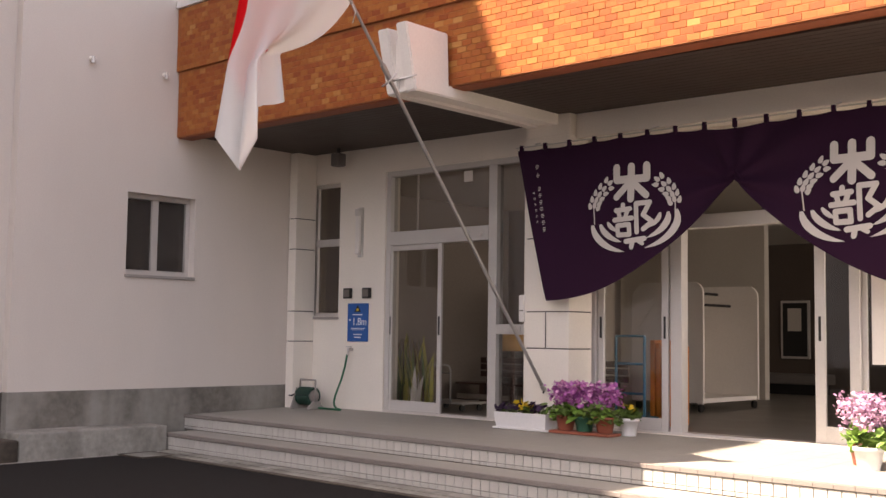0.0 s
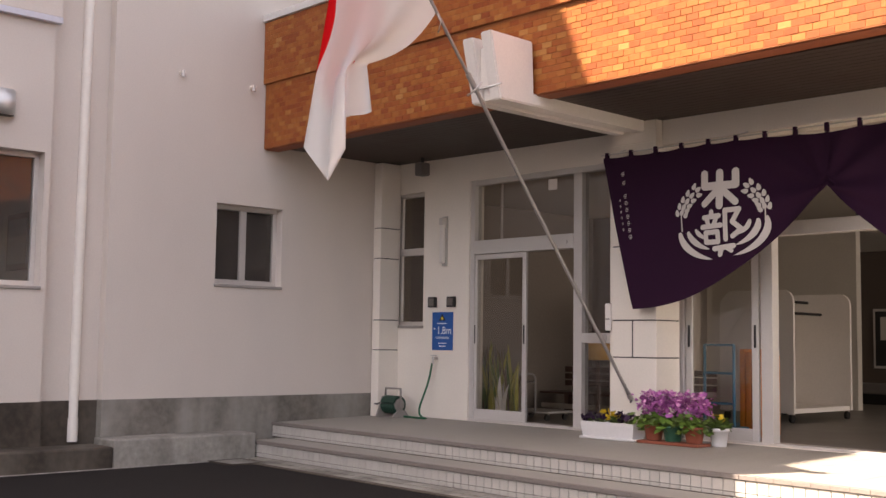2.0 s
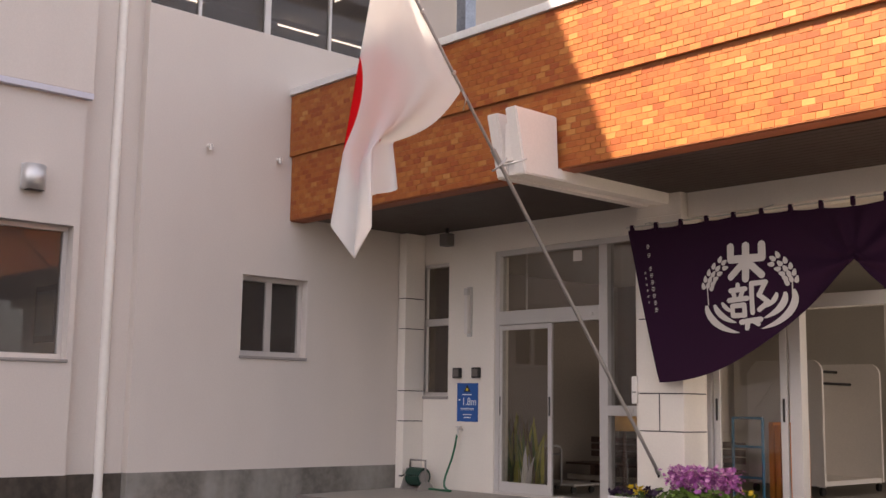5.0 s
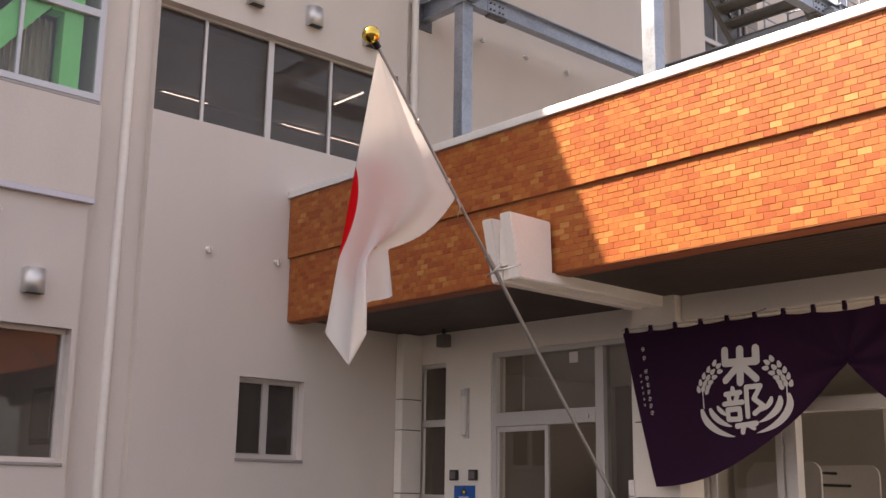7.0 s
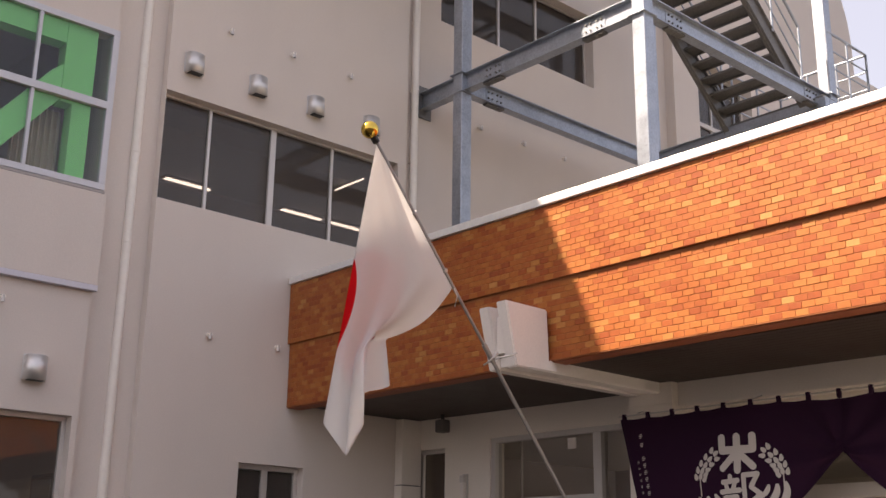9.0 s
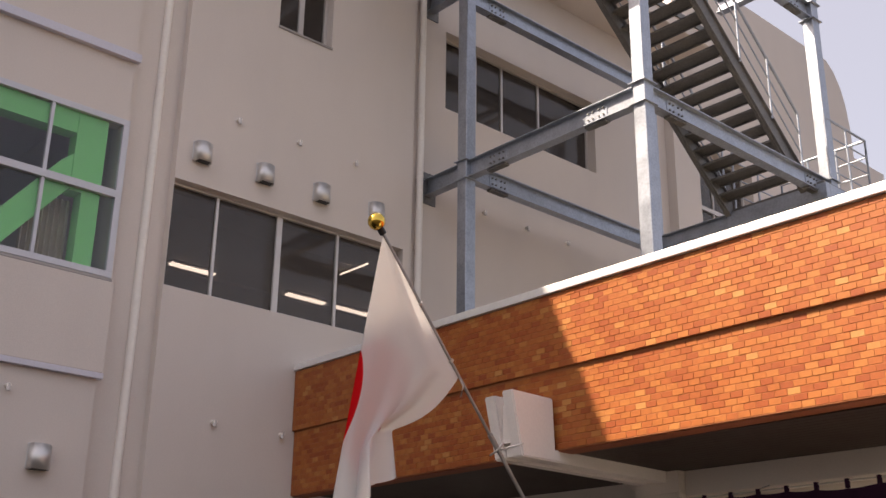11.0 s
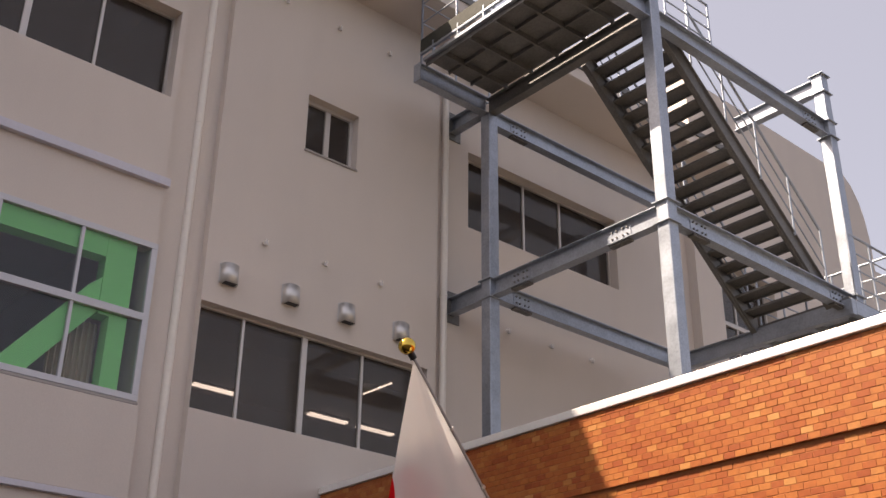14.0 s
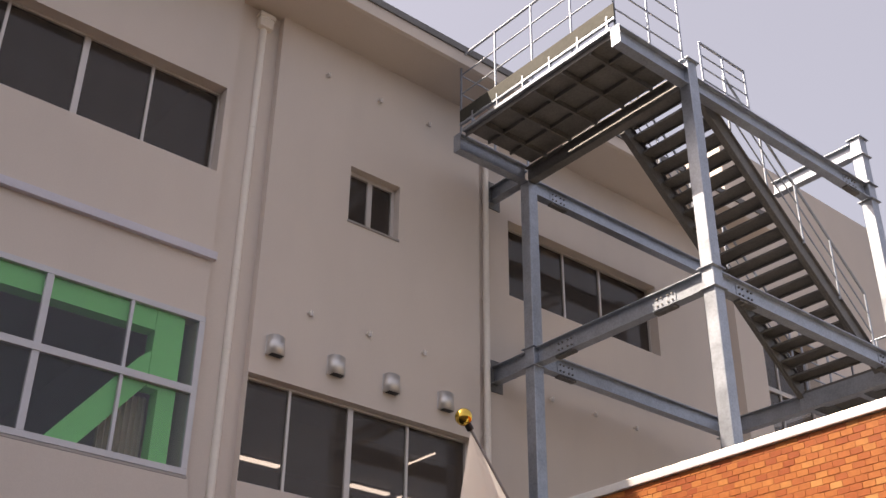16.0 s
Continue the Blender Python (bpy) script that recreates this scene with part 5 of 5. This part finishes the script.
for x, y, z1 in ((XA, YA, ZT - 0.2), (XB, YA, ZT + 0.22), (XB, YC, 12.08), (XA, YC, ZT)):
    h = 0.09
    part("column", B((x - h, x + h, y - h, y + h, ROOF, z1), bevel=0.012), ZINC, stair)
    for z in (ZJ + 0.13, ZJ - 0.15, *((z1 - 0.015,) if z1 > ZT else ()), *((11.74, 11.21, 10.93) if z1 > 11.5 else ())):
        part("diaphragm", B((x - h - 0.035, x + h + 0.035, y - h - 0.035, y + h + 0.035, z, z + 0.016), bevel=0.003), ZINC, stair)
    part("base_plate", B((x - 0.2, x + 0.2, y - 0.2, y + 0.2, ROOF, ROOF + 0.025)), ZINC, stair)
for a, b in (((-10.92, YA, ZJ), (XA - 0.105, YA, ZJ)), ((XA + 0.105, YA, ZJ), (XB - 0.105, YA, ZJ)), ((XB, YA + 0.105, ZJ), (XB, YC - 0.105, ZJ)), ((XA, YA + 0.105, ZJ), (XA, YC - 0.105, ZJ)),
             ((XA, YA + 0.105, 10.98), (XA, YC - 0.105, 10.98)), ((XB, YA + 0.105, 11.085), (XB, YC - 0.105, 11.085)), ((-10.92, YA, 11.2), (XA - 0.08, YA, 11.2)),
             ((XA, YC, ZJ), (XB - 0.105, YC, ZJ)), ((XA + 1.5, YC, 11.92), (XB - 0.105, YC, 11.92))):
    part("beam", beam_of(a, b), ZINC, stair)
for z in (ZJ, 11.2):
    part("wall_plate", B((-10.932, -10.908, YA - 0.15, YA + 0.15, z - 0.24, z + 0.24)), ZINCD, stair)
for c, al in (((XA + 0.62, YA, ZJ), "x"), ((XB - 0.72, YA, ZJ), "x"), ((XB, YA + 0.6, ZJ), "y"), ((XB, YC - 0.5, ZJ), "y"), ((XA, YA + 0.6, ZJ), "y"), ((XA, YA + 0.6, 10.98), "y"), ((XB, YC - 0.5, 11.085), "y")):
    splice(c, al)
# landing: cantilever beams, front channel, joists and plate
LX0, LX1, LY0, LY1, LZ = XA, XB, 8.0, 9.29, 11.28
for x in (XA, XB):
    part("cantilever", beam_of((x, LY0, 11.145), (x, YA - 0.075, 11.145), 0.28), ZINC, stair)
    part("end_plate", B((x - 0.075, x + 0.075, LY0 - 0.014, LY0 - 0.001, 11.0, 11.29)), ZINC, stair)
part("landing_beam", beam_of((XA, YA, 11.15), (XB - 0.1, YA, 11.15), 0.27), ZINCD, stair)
# plate, channel and joists in dark zinc, with the shade below put into it
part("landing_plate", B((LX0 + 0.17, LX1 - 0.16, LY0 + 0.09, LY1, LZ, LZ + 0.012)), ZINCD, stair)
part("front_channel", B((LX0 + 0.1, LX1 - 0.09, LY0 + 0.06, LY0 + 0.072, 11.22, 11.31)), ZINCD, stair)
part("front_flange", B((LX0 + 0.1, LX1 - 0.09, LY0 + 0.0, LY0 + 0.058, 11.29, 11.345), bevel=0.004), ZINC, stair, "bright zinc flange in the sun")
part("rail_foot", B((LX0 + 0.02, LX1 - 0.02, LY0 + 0.01, LY0 + 0.05, 11.44, 11.48), bevel=0.004), ZINC, stair)
part("kick_plate", B((LX0 + 0.02, LX1 - 0.02, LY0 + 0.02, LY0 + 0.032, 11.50, 11.71)), KICK, stair)
for k in range(6):
    x = LX0 + 0.3 + (LX1 - LX0 - 0.45) * k / 5
    part("kick_bracket", B((x - 0.012, x + 0.012, LY0 + 0.012, LY0 + 0.05, 11.346, 11.56)), ZINC, stair)
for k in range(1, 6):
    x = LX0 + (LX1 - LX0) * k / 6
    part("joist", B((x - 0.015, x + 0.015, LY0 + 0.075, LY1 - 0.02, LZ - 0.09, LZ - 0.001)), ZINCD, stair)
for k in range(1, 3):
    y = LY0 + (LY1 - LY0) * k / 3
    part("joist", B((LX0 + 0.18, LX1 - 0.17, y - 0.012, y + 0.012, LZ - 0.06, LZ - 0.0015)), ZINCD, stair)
# flight
SX0, SX1 = -8.44, -7.2
Y0, Z0, Y1, Z1 = 9.70, 11.50, 13.15, 8.30
N = 18
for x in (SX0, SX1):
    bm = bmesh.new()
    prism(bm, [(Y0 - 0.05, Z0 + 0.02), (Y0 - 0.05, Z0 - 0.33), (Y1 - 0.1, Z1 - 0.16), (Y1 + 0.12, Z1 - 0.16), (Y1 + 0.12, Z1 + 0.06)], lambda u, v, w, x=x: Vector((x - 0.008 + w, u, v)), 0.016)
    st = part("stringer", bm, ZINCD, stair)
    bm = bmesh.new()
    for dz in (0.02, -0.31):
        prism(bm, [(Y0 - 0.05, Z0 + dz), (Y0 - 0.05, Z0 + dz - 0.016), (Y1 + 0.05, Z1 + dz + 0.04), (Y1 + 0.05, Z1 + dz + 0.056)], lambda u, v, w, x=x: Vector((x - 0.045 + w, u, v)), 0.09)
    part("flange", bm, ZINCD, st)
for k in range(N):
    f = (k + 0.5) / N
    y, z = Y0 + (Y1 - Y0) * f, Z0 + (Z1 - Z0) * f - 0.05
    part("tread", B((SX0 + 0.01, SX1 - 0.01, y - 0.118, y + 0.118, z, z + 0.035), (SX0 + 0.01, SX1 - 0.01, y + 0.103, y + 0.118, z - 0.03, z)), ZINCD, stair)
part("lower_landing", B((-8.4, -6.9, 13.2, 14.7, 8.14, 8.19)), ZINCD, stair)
for y in (13.2, 14.65):
    part("landing_channel", B((-8.47, -6.85, y - 0.05, y + 0.05, 7.9, 8.135), bevel=0.005), ZINC, stair)
for x in (-8.4, -7.6, -6.9):
    part("landing_channel", B((x - 0.05, x + 0.05, 13.26, 14.6, 7.92, 8.135), bevel=0.005), ZINC, stair)
    part("landing_post", B((x - 0.05, x + 0.05, 14.55, 14.65, ROOF, 7.9)), ZINC, stair)


def railing(a, b, height=1.1, posts=4, rails=4, r=0.017, name="railing"):
    """A tubular rail between two points, with posts and level bars that follow the slope."""
    a, b = Vector(a), Vector(b)
    g = part(name, rod(bmesh.new(), a + Vector((0, 0, height)), b + Vector((0, 0, height)), r * 1.15), ZINC, stair)
    for i in range(posts):
        p = a.lerp(b, i / (posts - 1))
        part("post", rod(bmesh.new(), p, p + Vector((0, 0, height)), r), ZINC, g)
    for k in range(1, rails):
        h = Vector((0, 0, height * k / rails))
        part("bar", rod(bmesh.new(), a + h, b + h, r * 0.7, 8), ZINC, g)


LT = 11.34
railing((LX0, LY0 + 0.06, LT), (LX1 - 0.05, LY0 + 0.06, LT), 1.40, 5, 4)
railing((LX0, LY0 + 0.06, LT), (LX0, YA, LT), 1.40, 3, 4)
railing((LX1 - 0.05, LY0 + 0.06, LT), (LX1 - 0.05, YA, LT), 1.30, 3, 4)
railing((SX1 + 0.03, Y0 + 0.7, Z0 - 0.62), (SX1 + 0.03, Y1, Z1 + 0.05), 0.95, 5, 3)
railing((SX1 + 0.05, Y0 + 0.2, 11.28), (SX1 + 0.05, Y0 + 1.2, 11.28), 0.86, 3, 4)
railing((SX0 - 0.03, Y0 + 0.1, Z0 - 0.1), (SX0 - 0.03, Y1, Z1 + 0.05), 0.95, 6, 3)
railing((-6.95, 13.5, 8.19), (-6.95, 14.65, 8.19), 1.1, 3, 4)
railing((-8.4, 14.65, 8.19), (-6.95, 14.65, 8.19), 1.1, 4, 4)
railing((-8.4, 13.3, 8.19), (-8.4, 14.65, 8.19), 1.1, 3, 4)

about = Vector((0.25, -0.33, 1.8))
stair.matrix_basis = Matrix.Translation(about) @ Matrix.Scale(1.038, 4) @ Matrix.Translation(-about)

# ---- tiles: risers, nosings, porch floor ----


def tile_mesh(name, w, h, d, mat, bevel=0.003):
    """One tile lying in the plane y = 0, with its face towards -y and softened edges."""
    bm = bmesh.new()
    o = [(-w / 2, 0, -h / 2), (w / 2, 0, -h / 2), (w / 2, 0, h / 2), (-w / 2, 0, h / 2)]
    a = [bm.verts.new((x, d, z)) for x, y, z in o]
    m = [bm.verts.new((x, bevel, z)) for x, y, z in o]
    t = [bm.verts.new((x - math.copysign(bevel, x), 0, z - math.copysign(bevel, z))) for x, y, z in o]
    for p, q in ((a, m), (m, t)):
        for i in range(4):
            bm.faces.new((p[i], p[(i + 1) % 4], q[(i + 1) % 4], q[i]))
    bm.faces.new(t)
    return mesh_of(name, bm, mat)


def joined(name, me, places, mat, parent, label=""):
    """Many copies of a small mesh in one mesh."""
    v0 = np.array([v.co[:] for v in me.vertices])
    f0 = [list(p.vertices) for p in me.polygons]
    verts, faces = [], []
    for i, p in enumerate(places):
        verts.extend([(x, askew(x, y) if parent in (porch, steps) else y, z) for x, y, z in (v0 + np.array(p)).tolist()])
        faces.extend([[k + i * len(v0) for k in f] for f in f0])
    out = bpy.data.meshes.new(name)
    out.from_pydata(verts, [], faces)
    out.materials.append(mat)
    ob = new(name, out)
    ob.parent = parent
    return tagged(ob, label, kind="stuff")


def laid(name, me, places, parent):
    for p in places:
        ob = new(name, me)
        ob.parent = parent
        ob.location = p
        if parent in (porch, steps):
            ob.location.y, ob.rotation_euler.z = askew(p[0], p[1]), TURN


for y, z0, z1, par, xs in ((S1 + 0.012, Z2, FF - 0.036, porch, W + 0.02), (S2 + 0.012, GZ + 0.018, Z2 - 0.036, steps, -10.94)):
    skewed(structure("riser", B((xs, RX, y + 0.008, y + 0.045, z0 - 0.01, z1 + 0.028)), GROUT, "grey mortar bed of the riser tiles", "step"))
    rows_of = ((z1 - 0.048, 0.090), ((z0 + z1 - 0.096) / 2, z1 - z0 - 0.101))
    for zc, h in rows_of:
        me = tile_mesh("riser_tile", 0.094, h, 0.012, RISER)
        pl = [(xs + 0.05 + 0.1 * k, y, zc) for k in range(int((RX - xs) / 0.1))]
        laid("tile", me, [p for p in pl if p[0] < -3.6 and h > 0.08], par)
        joined("tiles", me, [p for p in pl if p[0] >= -3.6 or h <= 0.08], RISER, par)
me = tile_mesh("nosing", 0.1497, 0.036, 0.045, NOSING, 0.0035)
for y, z, par, xs in ((S1, FF - 0.016, porch, W + 0.02), (S2, Z2 - 0.016, steps, -10.94)):
    pl = [(xs + 0.075 + 0.15 * k, y, z) for k in range(int((RX - xs) / 0.15))]
    joined("nosing", me, pl, NOSING, par, "dark brown nosing tiles")
slab = bmesh.new()
box(slab, -0.1485, 0.1485, -0.1485, 0.1485, 0, 0.002)
for v in slab.verts:
    v.co.z += v.co.y * (FZ - FF) / (E - S1)
me = mesh_of("floor_tile", slab, FLOOR)
pl = []
for i in range(int((RX - W - 0.05) / 0.3)):
    for k in range(6):
        y = S1 + 0.08 + 0.15 + 0.3 * k
        pl.append((W + 0.17 + 0.3 * i, y, FF - 0.0055 + (FZ - FF) * (y - S1) / (E - S1)))
joined("floor_tiles", me, pl, FLOOR, porch, "beige porch floor tiles")

# ---- brick tiles of the canopy ----


def brick_material(name, island):
    m = bpy.data.materials.new(name)
    m.use_nodes = True
    n, l = nodes_of(m)
    b = n["Principled BSDF"]
    src = n.new("ShaderNodeNewGeometry").outputs["Random Per Island"] if island else n.new("ShaderNodeObjectInfo").outputs["Random"]
    ramp = n.new("ShaderNodeValToRGB")
    ramp.color_ramp.interpolation = "LINEAR"
    stops = ((0.0, (0.265, 0.056, 0.012)), (0.25, (0.318, 0.080, 0.0165)), (0.65, (0.354, 0.106, 0.0215)), (0.90, (0.385, 0.129, 0.028)), (0.955, (0.41, 0.157, 0.039)), (1.0, (0.455, 0.208, 0.062)))
    ramp.color_ramp.elements[0].position, ramp.color_ramp.elements[0].color = stops[0][0], (*stops[0][1], 1)
    ramp.color_ramp.elements[1].position, ramp.color_ramp.elements[1].color = stops[-1][0], (*stops[-1][1], 1)
    for p, c in stops[1:-1]:
        ramp.color_ramp.elements.new(p).color = (*c, 1)
    l.new(src, ramp.inputs[0])
    co = n.new("ShaderNodeTexCoord").outputs["Object"]
    noi, sc, mul = n.new("ShaderNodeTexNoise"), n.new("ShaderNodeMapRange"), n.new("ShaderNodeMix")
    noi.inputs["Scale"].default_value, noi.inputs["Detail"].default_value = 25, 4
    l.new(co, noi.inputs["Vector"])
    sc.inputs["To Min"].default_value, sc.inputs["To Max"].default_value = 0.75, 1.25
    l.new(noi.outputs["Fac"], sc.inputs["Value"])
    mul.data_type, mul.blend_type = "RGBA", "MULTIPLY"
    mul.inputs["Factor"].default_value = 1.0
    l.new(ramp.outputs[0], mul.inputs["A"])
    l.new(sc.outputs[0], mul.inputs["B"])
    l.new(mul.outputs["Result"], b.inputs["Base Color"])
    b.inputs["Roughness"].default_value = 0.5
    b.inputs["Specular IOR Level"].default_value = 0.35
    bp = n.new("ShaderNodeBump")
    bp.inputs["Strength"].default_value, bp.inputs["Distance"].default_value = 0.3, 0.004
    l.new(noi.outputs["Fac"], bp.inputs["Height"])
    l.new(bp.outputs[0], b.inputs["Normal"])
    return m


BRICK, BRICKS = brick_material("brick_tile", False), brick_material("brick_tiles_joined", True)
MORTAR = material("brown_mortar", (0.33, 0.118, 0.045), 0.9, vary=0.15, bump=0.1)
fascia = structure("canopy_fascia", B((W + 0.012, RX, C + 0.0032, C + 0.098, 4.453, 5.2), (W + 0.012, RX, C + 0.0372, C + 0.098, 3.675, 4.453)), MORTAR, "orange brick-tiled canopy fascia in two tiers", "fascia")
BW, BH = 0.116, 0.0575
me = tile_mesh("brick", BW - 0.0035, BH - 0.006, 0.012, BRICK, 0.002)
mej = tile_mesh("brick_joined", BW - 0.0035, BH - 0.006, 0.012, BRICKS, 0.002)
near, rest = [], []
for r in range(26):
    top = r < 13
    z = 5.2 - BH * (r + 0.5) if top else 4.428 - BH * (r - 13 + 0.5)
    y = C if top else C + 0.034
    k = 0
    while True:
        x = W + 0.075 + BW * k + (BW / 2 if r % 2 else 0)
        if x > RX:
            break
        (near if -7.2 < x < -5.9 else rest).append((x, y + rng.uniform(-0.0015, 0.0015), z))
        k += 1
laid("brick", me, near, fascia)
joined("bricks", mej, rest, BRICKS, fascia, "orange brick tiles")
